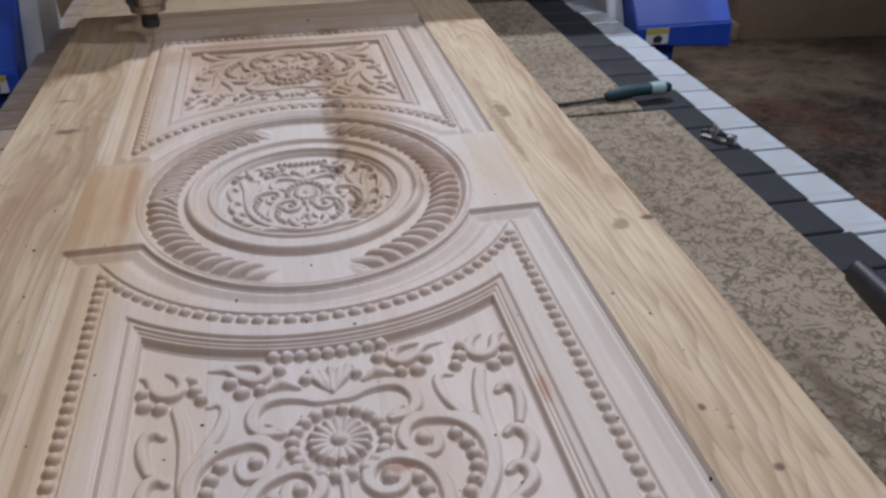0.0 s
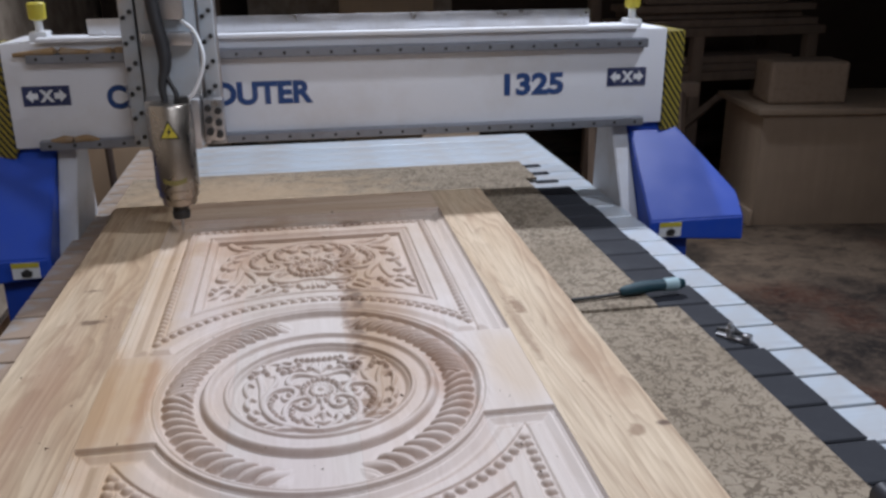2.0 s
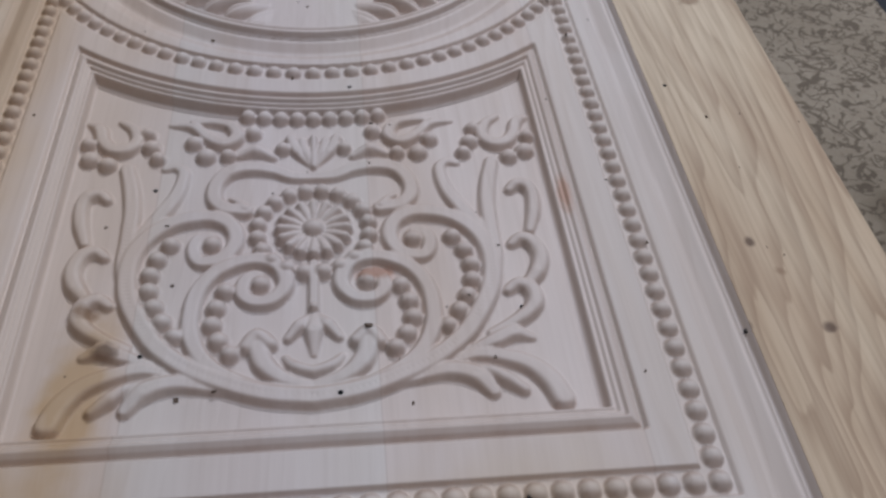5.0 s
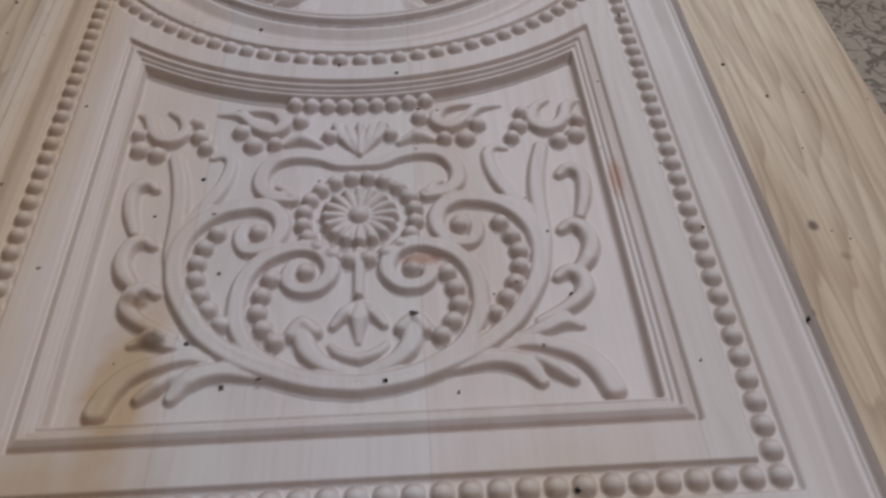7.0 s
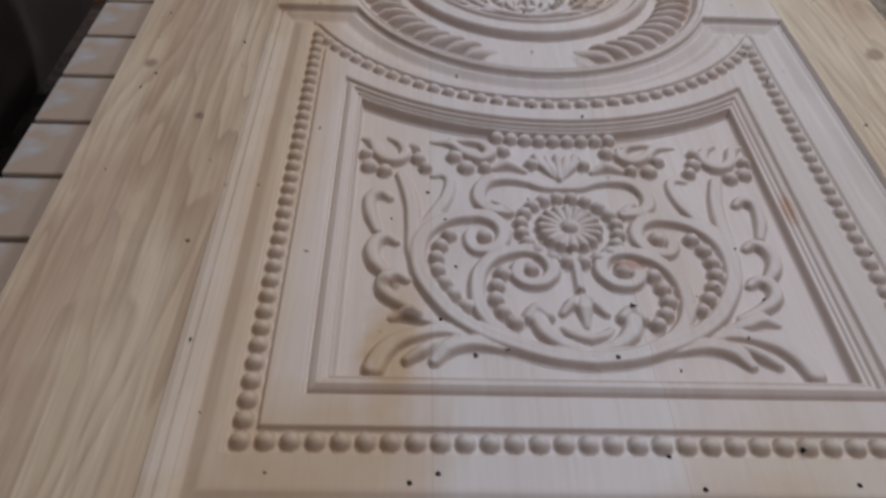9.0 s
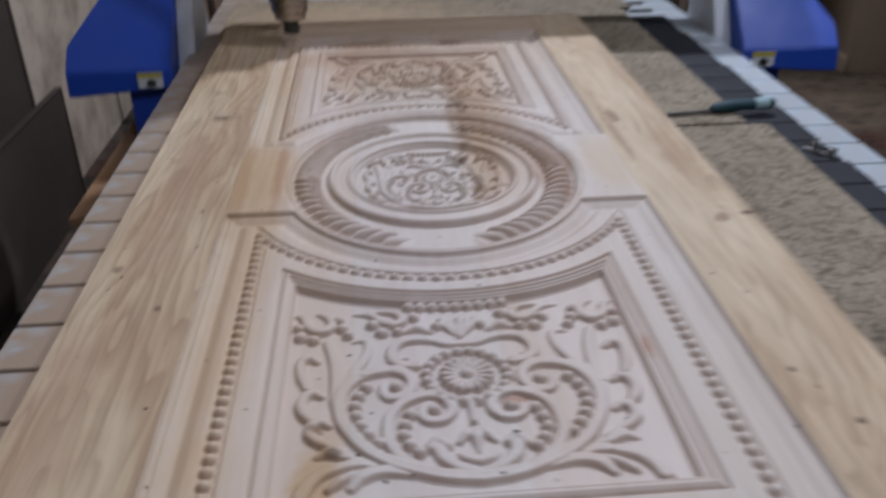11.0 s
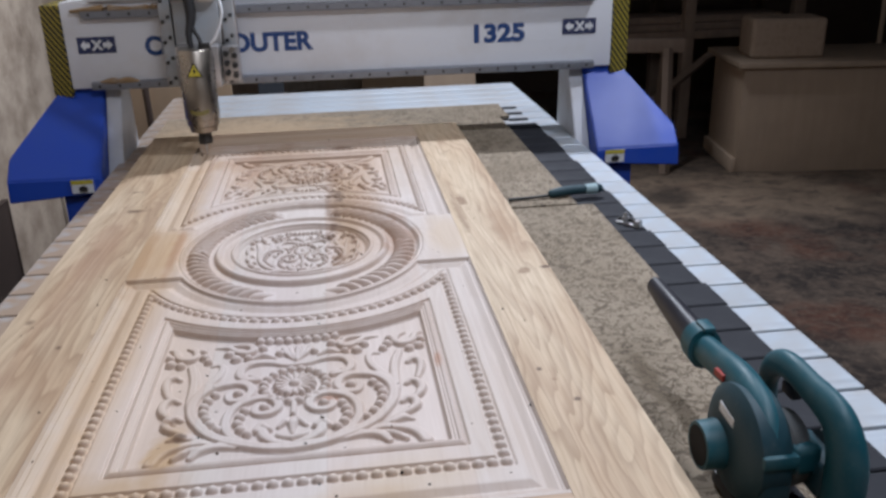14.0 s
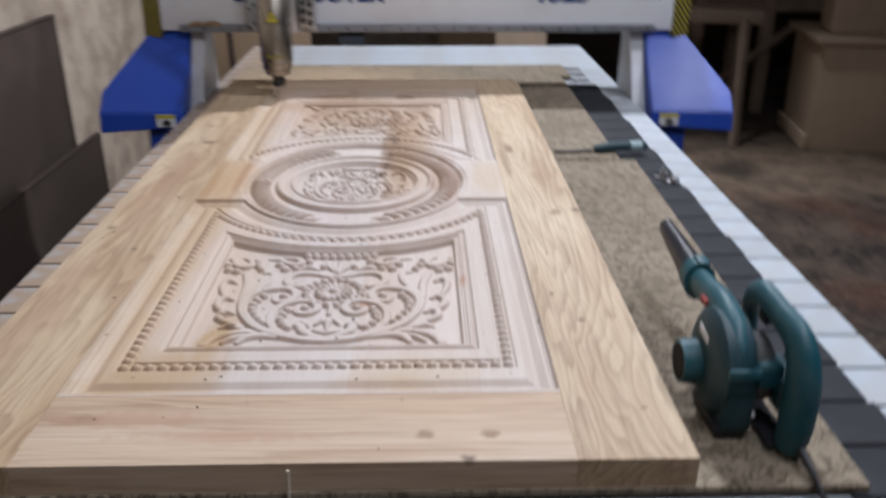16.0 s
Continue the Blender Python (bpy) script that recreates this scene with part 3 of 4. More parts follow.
slab("rail", np.linspace(L1, R0, 20), np.linspace(0, 0.1515, 6), plain, rail_wood, door, "cross board with a dark knot", True)
slab("rail", np.linspace(L1, R0, 20), np.linspace(2.0045, 2.170, 6), plain, rail_wood, door, "cross board in the gantry's shade", True)

# ---------------------------------------------------------------- the router's table
alu = Mat("brushed_aluminium", 0.46, 0.35)
streak = alu.noise(1.0, 4, alu.mapped((6, 160, 30)))
sawdust = alu.math("MULTIPLY", alu.near((-0.530, 0.05, 0), (0.135, 9, 9), 0.9, 18.0, 0.6), 0.85)
alu.colour(alu.mix(sawdust, alu.vary(alu.mix(alu.ramp(alu.noise(7, 5), (0.42, 0.0), (0.75, 0.6)), alu.mix(streak, (0.42, 0.48, 0.54), (0.55, 0.60, 0.65)), (0.42, 0.34, 0.26)), 0.10), (0.40, 0.285, 0.19)))
alu = alu.rough(alu.ramp(streak, (0.3, 0.40), (0.7, 0.58))).bump(streak, 0.05, 0.0006).m
pvc = painted("dark_grey_plastic", (0.009, 0.011, 0.017), 0.66, (0.06, 0.06, 0.065), 0.18)
cast = painted("bare_cast_metal", (0.56, 0.58, 0.62), 0.42, (0.34, 0.28, 0.21), 0.35, 0.3)
rail_steel = painted("ground_rail_steel", (0.30, 0.32, 0.36), 0.34, (0.16, 0.13, 0.10), 0.40, 0.7, 14.0)
spindle_steel = painted("dusty_spindle_steel", (0.40, 0.365, 0.32), 0.19, (0.20, 0.14, 0.08), 0.45, 1.0, 11.0)
steel = painted("dark_dirty_steel", (0.075, 0.075, 0.085), 0.45, (0.22, 0.20, 0.18), 0.5, 0.5)
white = painted("white_machine_enamel", (0.74, 0.76, 0.80), 0.34, (0.42, 0.33, 0.22), 0.28, 0, 4.0)
blue = painted("blue_machine_enamel", (0.010, 0.062, 0.45), 0.44, (0.07, 0.12, 0.36), 0.25)
blue.node_tree.nodes["Principled BSDF"].inputs["Coat Weight"].default_value = 0.14
blue.node_tree.nodes["Principled BSDF"].inputs["Coat Roughness"].default_value = 0.27
chrome = painted("bright_ground_steel", (0.55, 0.55, 0.56), 0.24, (0.25, 0.17, 0.09), 0.35, 1.0, 12.0)
bolt_black = painted("black_bolt_steel", (0.02, 0.02, 0.02), 0.4, (0.1, 0.09, 0.08), 0.3)
ink = painted("blue_lettering", (0.018, 0.060, 0.20), 0.4, (0.3, 0.3, 0.35), 0.15)
navy = painted("navy_sign", (0.025, 0.035, 0.10), 0.4, (0.2, 0.2, 0.2), 0.2)
cream = painted("white_sign_print", (0.72, 0.74, 0.76), 0.4, (0.3, 0.3, 0.3), 0.2)
yellow = painted("yellow_sticker", (0.55, 0.47, 0.04), 0.45, (0.2, 0.18, 0.1), 0.3)
rubber = painted("black_cable_rubber", (0.015, 0.015, 0.017), 0.5, (0.1, 0.1, 0.1), 0.3)
saw_dusty = painted("rail_caked_in_sawdust", (0.30, 0.20, 0.10), 0.9, (0.42, 0.42, 0.42), 0.5, 0, 22.0)

TX0, TX1, TZ, PITCH, Y0 = -0.612, 0.912, 0.800, 0.1067, -0.0163
table = thing("router_table", "aluminium slatted machine bed on a white steel frame", "machine bed")
slat_me = mesh_of("slat", joined(block(TX0, TX1, 0, PITCH - 0.008, -0.030, 0, 0.0015, 1)), alu, False)
pad_me = mesh_of("pad", block(0.700, 0.826, 0.001, PITCH - 0.004, 0.001, 0.0075, 0.0025, 1), pvc, False)
for k in range(30):
    ob = new("slat", slat_me)
    ob.parent = table
    ob.location = (0, Y0 + k * PITCH + 0.0025, TZ)
    if k < 22:
        ob = new("pad", pad_me)
        ob.parent = table
        ob["label"] = "dark plastic pad"
        ob.location = (0.004 * math.sin(2.1 * k), Y0 + k * PITCH + 0.0025, TZ)
for k in range(22, 25):
    part("strip", block(0.742, 0.815, Y0 + k * PITCH + 0.070, Y0 + k * PITCH + 0.100, TZ + 0.001, TZ + 0.004, 0.001, 1), pvc, table)
part("front_edge", joined(block(TX0, TX1, -0.064, Y0 - 0.001, 0.742, 0.799, 0.004), *[block(x, x + 0.010, -0.060, -0.048, 0.798, 0.8015, 0.002) for x in np.arange(-0.5, 0.9, 0.17)]), steel, table, "dark steel edge with worn paint")
panel = part("front_panel", block(TX0 + 0.01, TX1 - 0.01, -0.068, -0.0645, 0.42, 0.770, 0.0015), white, table, "white enamelled sheet panel")
for k, (x, w, h) in enumerate(((0.505, 0.03, 0.05), (0.600, 0.030, 0.058), (0.642, 0.010, 0.058), (0.664, 0.026, 0.044), (0.702, 0.010, 0.058), (0.726, 0.026, 0.044), (0.764, 0.026, 0.044), (0.802, 0.026, 0.044))):
    part("letter_bar", prism([(x, 0.690), (x + w, 0.690), (x + 0.012 + w, 0.690 + h), (x + 0.012, 0.690 + h)], "y", -0.0700, -0.0684, 0), ink, panel, "slanting blue mark")
for x in (TX0 + 0.01, TX1 - 0.07):
    for y in (0.0, 1.5, 2.95):
        part("leg", block(x, x + 0.06, y, y + 0.10, 0.0, 0.735, 0.004), white, table)
    part("side_rail", block(x, x + 0.06, -0.012, 3.165, 0.690, 0.768, 0.004), white, table, "white box section under the slats")

# ---------------------------------------------------------------- spoil boards under the door
mdf = Mat("scratched_spoil_board", 0.85)
strands = []
for k, (scale, shift, cut) in enumerate(((26.0, 0.0, 0.021), (30.0, 3.7, 0.021), (21.0, 9.1, 0.017), (38.0, 5.5, 0.025))):
    v = mdf.mapped((1, 1, 0), (shift, 2 * shift, 0), (0, 0, 0.9 * k))
    curl = mdf.noise(scale, 1.5, v, 0.5, 0.8)
    thin = mdf.math("LESS_THAN", mdf.math("ABSOLUTE", mdf.math("SUBTRACT", curl, 0.5)), cut)
    strands.append(mdf.math("MULTIPLY", thin, mdf.ramp(mdf.noise(scale * 1.3, 1, mdf.mapped((1, 1, 0), (-shift, shift, 0))), (0.46, 0.0), (0.50, 1.0))))
line = mdf.math("MAXIMUM", mdf.math("MAXIMUM", strands[0], strands[1]), mdf.math("MAXIMUM", strands[2], strands[3]))
dust = mdf.noise(160.0, 4)
cloud = mdf.noise(5.0, 5)
col = mdf.mix(mdf.ramp(cloud, (0.35, 0.0), (0.7, 1.0)), (0.235, 0.193, 0.137), (0.315, 0.265, 0.198))
col = mdf.mix(mdf.math("MULTIPLY", mdf.ramp(dust, (0.4, 0.0), (0.75, 1.0)), 0.45), col, (0.17, 0.125, 0.08))
col = mdf.mix(mdf.math("MULTIPLY", mdf.near((0.568, 0.47, 0), (0.024, 0.11, 9), 0.8, 40.0, 0.5), 0.75), col, (0.115, 0.085, 0.05))
col = mdf.mix(mdf.math("MULTIPLY", line, 0.80), col, (0.09, 0.066, 0.042))
col = mdf.mix(mdf.math("MULTIPLY", mdf.near((-0.25, 2.38, 0), (0.62, 0.30, 9), 0.7, 16.0, 0.7), 0.7), col, (0.44, 0.32, 0.20))
mdf.colour(col)
mdf = mdf.bump(mdf.math("SUBTRACT", mdf.math("MULTIPLY", dust, 0.4), line), 0.5, 0.002).m
tagged(new("spoil_board", mesh_of("spoil_board", prism([(-0.47, -0.004), (0.723, -0.004), (0.744, 1.345), (-0.47, 1.345)], "z", TZ + 0.0078, 0.8175, 0.0012), mdf)), "scratched dusty brown fibreboard sheet under the door", "board", "spoil boards")
tagged(new("spoil_board", mesh_of("spoil_board", prism([(-0.47, 1.360), (0.705, 1.360), (0.708, 2.42), (0.745, 2.42), (0.745, 2.650), (-0.545, 2.650), (-0.545, 2.2), (-0.47, 2.2)], "z", TZ + 0.0078, 0.8165, 0.0012), mdf)), "dusty fibreboard sheet in the gantry's shade", "board", "spoil boards")

# ---------------------------------------------------------------- the gantry
GC = 0.156
hazard = Mat("yellow_black_hatching", 0.5)
hz = hazard.wave(22.0, hazard.mapped((1, 1, 1), rot=(0, radians(38), 0)), 0.0, 0, direction="X")
hazard = hazard.colour(hazard.mix(hazard.math("GREATER_THAN", hz, 0.5), (0.02, 0.02, 0.015), hazard.mix(hazard.noise(30), (0.42, 0.34, 0.03), (0.25, 0.2, 0.05)))).m
gantry = thing("router_gantry", "white and blue moving bridge of a router, marked in blue", "machine gantry")
beam = part("beam", block(GC - 0.892, GC + 0.892, 2.178, 2.400, 1.030, 1.300, 0.006), white, gantry, "white enamelled steel beam")
for text, x0, x1, z in (("CNC", -0.492, -0.333, 1.1305), ("ROUTER", -0.275, 0.040, 1.1285), ("1325", 0.572, 0.745, 1.1275)):
    ob = lettering(text, 0.0795, ink, beam, "lettering", (0, 0, 0), (0, 0, 0), 1.0, 0, 0.0034)
    xs = [v.co.x for v in ob.data.vertices]
    s = (x1 - x0) / (max(xs) - min(xs))
    for v in ob.data.vertices:
        v.co.x = (v.co.x - min(xs)) * s
    ob.matrix_local = pose(x0, 2.1772, z, 90, 0, 0)
for x in (0.9325, -0.640):
    sign = part("axis_sign", block(x - 0.058, x + 0.058, 2.1755, 2.1785, 1.141, 1.192, 0.0008, 1), navy, beam, "navy sign with white arrows")
    for d in (-1, 1):
        part("arrow", prism([(x + d * 0.050, 1.1665), (x + d * 0.034, 1.183), (x + d * 0.034, 1.174), (x + d * 0.020, 1.174), (x + d * 0.020, 1.159), (x + d * 0.034, 1.159), (x + d * 0.034, 1.150)], "y", 2.1742, 2.1754, 0), cream, gantry)
    ob = lettering("X", 0.040, cream, gantry, "lettering", (x - 0.0125, 2.1752, 1.153), (90, 0, 0), 1, 0, 0.002)
for s in (-1, 1):
    x = GC + s * 0.925
    part("end_cap", prism([(GC + s * 0.893, 2.176), (GC + s * 0.958, 2.200), (GC + s * 0.958, 2.400), (GC + s * 0.893, 2.400)], "z", 1.005, 1.290, 0.003), hazard, gantry, "end plate with yellow and black hatching")
for z, m in ((1.262, rail_steel), (1.040, rail_steel)):
    rail = part("linear_rail", prism([(2.150, z - 0.010), (2.158, z - 0.013), (2.178, z - 0.013), (2.178, z + 0.013), (2.158, z + 0.013), (2.150, z + 0.010)], "x", GC - 0.825, GC + 0.825, 0.001), m, gantry, "ground steel linear rail")
    for k in range(27):
        part("rail_bolt", turned([(2.1485, 0.0045), (2.1505, 0.0045)], (GC - 0.80 + k * 0.0615, 0, z), "y", 8), bolt_black, rail, smooth=False)
part("sawdust_crust", tube([(-0.70, 2.16, 1.273), (-0.60, 2.158, 1.280), (-0.52, 2.159, 1.276), (-0.45, 2.160, 1.278), (-0.36, 2.160, 1.275), (-0.30, 2.161, 1.274)], (0.005, 0.011, 0.007, 0.010, 0.007, 0.003), 10, 5), saw_dusty, gantry, "brown caked sawdust")
part("sawdust_crust", tube([(-0.64, 2.16, 1.050), (-0.605, 2.154, 1.056), (-0.58, 2.152, 1.055), (-0.55, 2.155, 1.057), (-0.52, 2.158, 1.050)], (0.006, 0.011, 0.008, 0.010, 0.005), 10, 5), saw_dusty, gantry, "brown caked sawdust")
part("cable_tray", joined(block(GC - 0.70, GC + 0.70, 2.30, 2.305, 1.302, 1.348, 0.001), block(GC - 0.70, GC + 0.70, 2.305, 2.36, 1.302, 1.306, 0.001)), chrome, gantry, "bright bent metal cable tray")
part("rail_cover", block(GC - 0.80, GC + 0.80, 2.160, 2.200, 1.3005, 1.312, 0.004), white, gantry)
for s in (-1, 1):
    x = GC + s * 0.80
    cup = part("oiler", joined(block(x - 0.022, x + 0.022, 2.20, 2.25, 1.301, 1.325, 0.004), turned([(1.325, 0.010), (1.360, 0.010)], (x, 2.225, 0), "z", 12)), cream, gantry, "small white oil pump")
    part("oil_cup", turned([(1.352, 0.012), (1.356, 0.021), (1.392, 0.023), (1.397, 0.018)], (x, 2.225, 0), "z", 16), yellow, cup, "cloudy yellow oil cup")


def leg_side(s):
    """A blue side cover of the bridge with its white upright. s: -1 or 1."""
    def X(v):
        return GC + s * v
    bm = bmesh.new()
    back = [(X(0.802), 2.215, 1.034), (X(0.932), 2.215, 1.034)]
    front = [(X(0.800), 1.992, 0.786), (X(1.083), 1.992, 0.786), (X(1.083), 2.043, 0.8427)]
    v = {k: bm.verts.new(p) for k, p in dict(a=back[0], b=back[1], c=front[2], d=front[1], e=front[0], f=(X(0.800), 1.990, 0.735), g=(X(1.087), 1.990, 0.715), h=(X(0.932), 2.33, 1.034), i=(X(0.802), 2.33, 1.034), j=(X(1.083), 2.33, 0.850), k=(X(1.087), 2.33, 0.715), l=(X(0.800), 2.33, 0.735)).items()}
    for names in ("abcde", "edgf", "bhjc", "cjkgd", "aihb", "eflia", "ihjkl", "fgkl"):
        bm.faces.new([v[n] for n in names])
    bmesh.ops.recalc_face_normals(bm, faces=bm.faces)
    bmesh.ops.bevel(bm, geom=list(bm.edges), offset=0.004, segments=2, affect="EDGES")
    cover = part("side_cover", bm, blue, gantry, "blue enamelled sheet steel cover")
    part("foot", block(min(X(0.815), X(0.935)), max(X(0.815), X(0.935)), 2.03, 2.32, 0.45, 0.714, 0.004), blue, gantry, "dark blue lower bracket")
    post = part("upright", prism([(2.215, 1.034), (2.330, 1.034), (2.350, 0.730), (2.060, 0.730), (2.085, 0.790)], "x", min(X(0.752), X(0.7985)), max(X(0.752), X(0.7985)), 0.003), cast, gantry, "bare cast metal upright")
    lx = X(0.860)
    label = part("warning_label", block(lx - 0.033, lx + 0.033, 1.9865, 1.9885, 0.738, 0.781, 0.0006, 1), cream, cover, "small white and yellow warning sticker")
    part("label_band", block(lx - 0.033, lx + 0.033, 1.9855, 1.9864, 0.768, 0.781, 0), yellow, gantry)
    part("label_mark", prism([(lx - 0.010, 0.742), (lx + 0.012, 0.742), (lx + 0.016, 0.756), (lx + 0.002, 0.764), (lx - 0.012, 0.756)], "y", 1.9855, 1.9864, 0), bolt_black, gantry)


leg_side(1)
leg_side(-1)

# ---------------------------------------------------------------- carriage and spindle
SX, SY = -0.305, 1.945
carriage = thing("router_carriage", "silver sliding carriage with a dusty steel spindle", "router head")
part("back_plate", joined(block(SX - 0.118, SX + 0.112, 2.120, 2.142, 1.035, 1.98, 0.003), block(SX - 0.10, SX + 0.09, 2.142, 2.150, 1.05, 1.60, 0.002), block(SX - 0.075, SX + 0.070, 2.04, 2.1195, 1.90, 1.98, 0.004)), chrome, carriage, "drilled bright aluminium plate")
part("slide_plate", block(SX - 0.070, SX + 0.066, 2.070, 2.090, 1.045, 1.60, 0.003), alu, carriage)
for dx in (-0.098, 0.090):
    part("guide_rail", block(SX + dx - 0.018, SX + dx + 0.018, 2.090, 2.1195, 1.040, 1.60, 0.003), alu, carriage, "pale guide rail with bolt heads")
    for z in np.arange(1.06, 1.60, 0.062):
        for o in (-0.007, 0.007):
            part("bolt", turned([(2.084, 0.0058), (2.0905, 0.0058)], (SX + dx + o * 1.2, 0, z + o), "y", 10), bolt_black, carriage, smooth=False)
for dz in (0.0, 0.030, 0.060):
    part("clamp_bolt", turned([(2.020, 0.009), (2.036, 0.009)], (SX + 0.080, 0, 1.085 + dz), "y", 10), bolt_black, carriage, smooth=False)
    part("clamp_bolt", turned([(2.020, 0.009), (2.036, 0.009)], (SX + 0.104, 0, 1.078 + dz), "y", 10), bolt_black, carriage, smooth=False)
part("clamp", joined(block(SX - 0.064, SX + 0.064, 1.985, 2.070, 1.050, 1.175, 0.006), block(SX + 0.066, SX + 0.116, 2.036, 2.070, 1.060, 1.165, 0.004)), chrome, carriage, "cast clamp round the spindle")
spindle = part("spindle", turned([(0.926, 0.028), (0.928, 0.040), (0.944, 0.0425), (0.948, 0.0475), (0.966, 0.0480), (0.970, 0.0515), (1.168, 0.0515), (1.174, 0.047), (1.176, 0.02)], (SX, SY, 0), "z", 40), spindle_steel, carriage, "dusty brushed steel spindle motor")
part("nose", turned([(0.888, 0.013), (0.890, 0.020), (0.906, 0.022), (0.910, 0.019), (0.9255, 0.020)], (SX, SY, 0), "z", 20), bolt_black, spindle, "dark collet nut")
part("cutter", turned([(0.8515, 0.0012), (0.870, 0.003), (0.8876, 0.003)], (SX, SY, 0), "z", 10), chrome, spindle, "thin carving bit")
tri = prism([(SX - 0.024, 1.098), (SX + 0.024, 1.098), (SX, 1.142)], "y", SY - 0.0535, SY - 0.0510, 0)
part("warning_triangle", tri, bolt_black, spindle, "black and yellow warning triangle")
part("triangle_face", prism([(SX - 0.0185, 1.101), (SX + 0.0185, 1.101), (SX, 1.136)], "y", SY - 0.0542, SY - 0.0536, 0), yellow, carriage)
part("triangle_bolt", prism([(SX - 0.004, 1.104), (SX + 0.006, 1.118), (SX + 0.001, 1.118), (SX + 0.004, 1.127), (SX - 0.006, 1.114), (SX - 0.001, 1.114)], "y", SY - 0.0548, SY - 0.0543, 0), bolt_black, carriage)
band = bmesh.new()
for k in range(9):
    a = -math.pi / 2 + (k - 4) * 0.14
    for z in (0.990, 1.002):
        band.verts.new((SX + 0.0520 * math.cos(a), SY + 0.0520 * math.sin(a), z - 0.006 * math.cos((k - 4) * 0.39)))
band.verts.ensure_lookup_table()
for k in range(8):
    band.faces.new([band.verts[i] for i in (2 * k, 2 * k + 2, 2 * k + 3, 2 * k + 1)])
part("maker_sticker", band, painted("faded_sticker", (0.22, 0.19, 0.06), 0.5, (0.1, 0.09, 0.06), 0.5, 0, 60.0), spindle, "curved yellow sticker with worn print")
part("cable", tube([(SX - 0.008, SY + 0.0, 1.172), (SX - 0.012, SY + 0.01, 1.215), (SX - 0.002, SY + 0.03, 1.28), (SX - 0.022, SY + 0.05, 1.42), (SX - 0.02, SY + 0.08, 1.62)], (0.007, 0.010, 0.016, 0.016, 0.016), 12), rubber, carriage, "thick black motor cable")
part("hose", tube([(SX + 0.016, SY, 1.172), (SX + 0.018, SY, 1.20), (SX - 0.004, SY + 0.02, 1.25), (SX - 0.006, SY + 0.05, 1.36)], (0.006, 0.006, 0.006, 0.006), 10), rubber, carriage, "black water hose")
part("hose", tube([(SX + 0.030, SY + 0.01, 1.176), (SX + 0.062, SY + 0.005, 1.20), (SX + 0.088, SY + 0.02, 1.27), (SX + 0.07, SY + 0.06, 1.33), (SX + 0.04, SY + 0.07, 1.36)], (0.0045, 0.0045, 0.0045), 10), cream, carriage, "clear plastic water hose")
part("plug", block(SX + 0.020, SX + 0.046, SY - 0.008, SY + 0.022, 1.174, 1.190, 0.004), bolt_black, carriage)
part("motor_bracket", joined(block(SX - 0.06, SX + 0.06, 2.02, 2.069, 1.30, 1.33, 0.003), block(SX - 0.045, SX + 0.045, 2.03, 2.069, 1.36, 1.46, 0.006)), chrome, carriage)

# ---------------------------------------------------------------- loose tools on the bed
teal = painted("teal_tool_plastic", (0.008, 0.078, 0.104), 0.40, (0.095, 0.150, 0.158), 0.50, 0, 18.0)
dark_teal = painted("dark_tool_plastic", (0.007, 0.040, 0.056), 0.46, (0.060, 0.082, 0.085), 0.50, 0, 18.0)
tool_black = painted("black_tool_plastic", (0.010, 0.011, 0.018), 0.30, (0.08, 0.08, 0.09), 0.25)
# Near black for nail heads and for flat discs that paint the mouths' shade.
hollow = painted("mouth_shade_and_nail_black", (0.006, 0.006, 0.007), 0.9, (0.02, 0.02, 0.02), 0.2)
red = painted("red_print", (0.30, 0.03, 0.02), 0.45, (0.3, 0.2, 0.15), 0.3)
dusty_grey = painted("dusty_grey_casting", (0.085, 0.092, 0.095), 0.6, (0.24, 0.22, 0.19), 0.6, 0, 30.0)
BZ = 0.818
blower = thing("leaf_blower", "teal electric hand blower with a black nozzle, on the board", "blower", at=(0.577, 0.150, BZ))
blower.scale = (0.79, 1.0, 1.0)
VZ, VR = 0.086, 0.074
part("fan_housing", turned([(-0.036, 0.040), (-0.033, 0.058), (-0.026, 0.068), (-0.020, VR), (0.022, VR), (0.028, 0.070), (0.034, 0.056)], (0, 0.010, VZ), "x", 44), dark_teal, blower, "round dusty fan housing")
part("base", joined(block(-0.028, 0.026, -0.058, 0.050, 0.0, 0.020, 0.008), block(0.050, 0.092, -0.085, 0.02, 0.0, 0.014, 0.005)), tool_black, blower, "dark foot")
duct = part("outlet_duct", tube([(0.004, -0.026, 0.060), (0.004, -0.032, 0.100), (0.005, -0.006, 0.134), (0.009, 0.050, 0.145), (0.015, 0.122, 0.134), (0.021, 0.190, 0.122)], (0.026, 0.029, 0.0275, 0.0245, 0.0225, 0.0225), 20, 8, 0.95), teal, blower, "teal outlet duct")
part("collar", joined(tube([(0.0205, 0.180, 0.123), (0.0220, 0.212, 0.122)], (0.0310, 0.0300), 22, 3), block(0.014, 0.036, 0.176, 0.208, 0.149, 0.157, 0.003)), teal, duct, "teal locking collar")
part("nozzle", tube([(0.0215, 0.208, 0.122), (0.0225, 0.295, 0.127), (0.0235, 0.385, 0.132)], (0.0260, 0.0210, 0.0160), 22, 6), tool_black, blower, "tapered black plastic nozzle")
part("nozzle_mouth", tube([(0.0236, 0.3855, 0.1321), (0.0237, 0.3870, 0.1322)], (0.0140, 0.0140), 18, 2), hollow, blower)
part("step", block(-0.022, 0.034, -0.066, -0.036, 0.094, 0.112, 0.005), teal, blower)
part("lower_housing", block(-0.020, 0.032, -0.062, -0.020, 0.012, 0.094, 0.012, 3), dark_teal, blower)
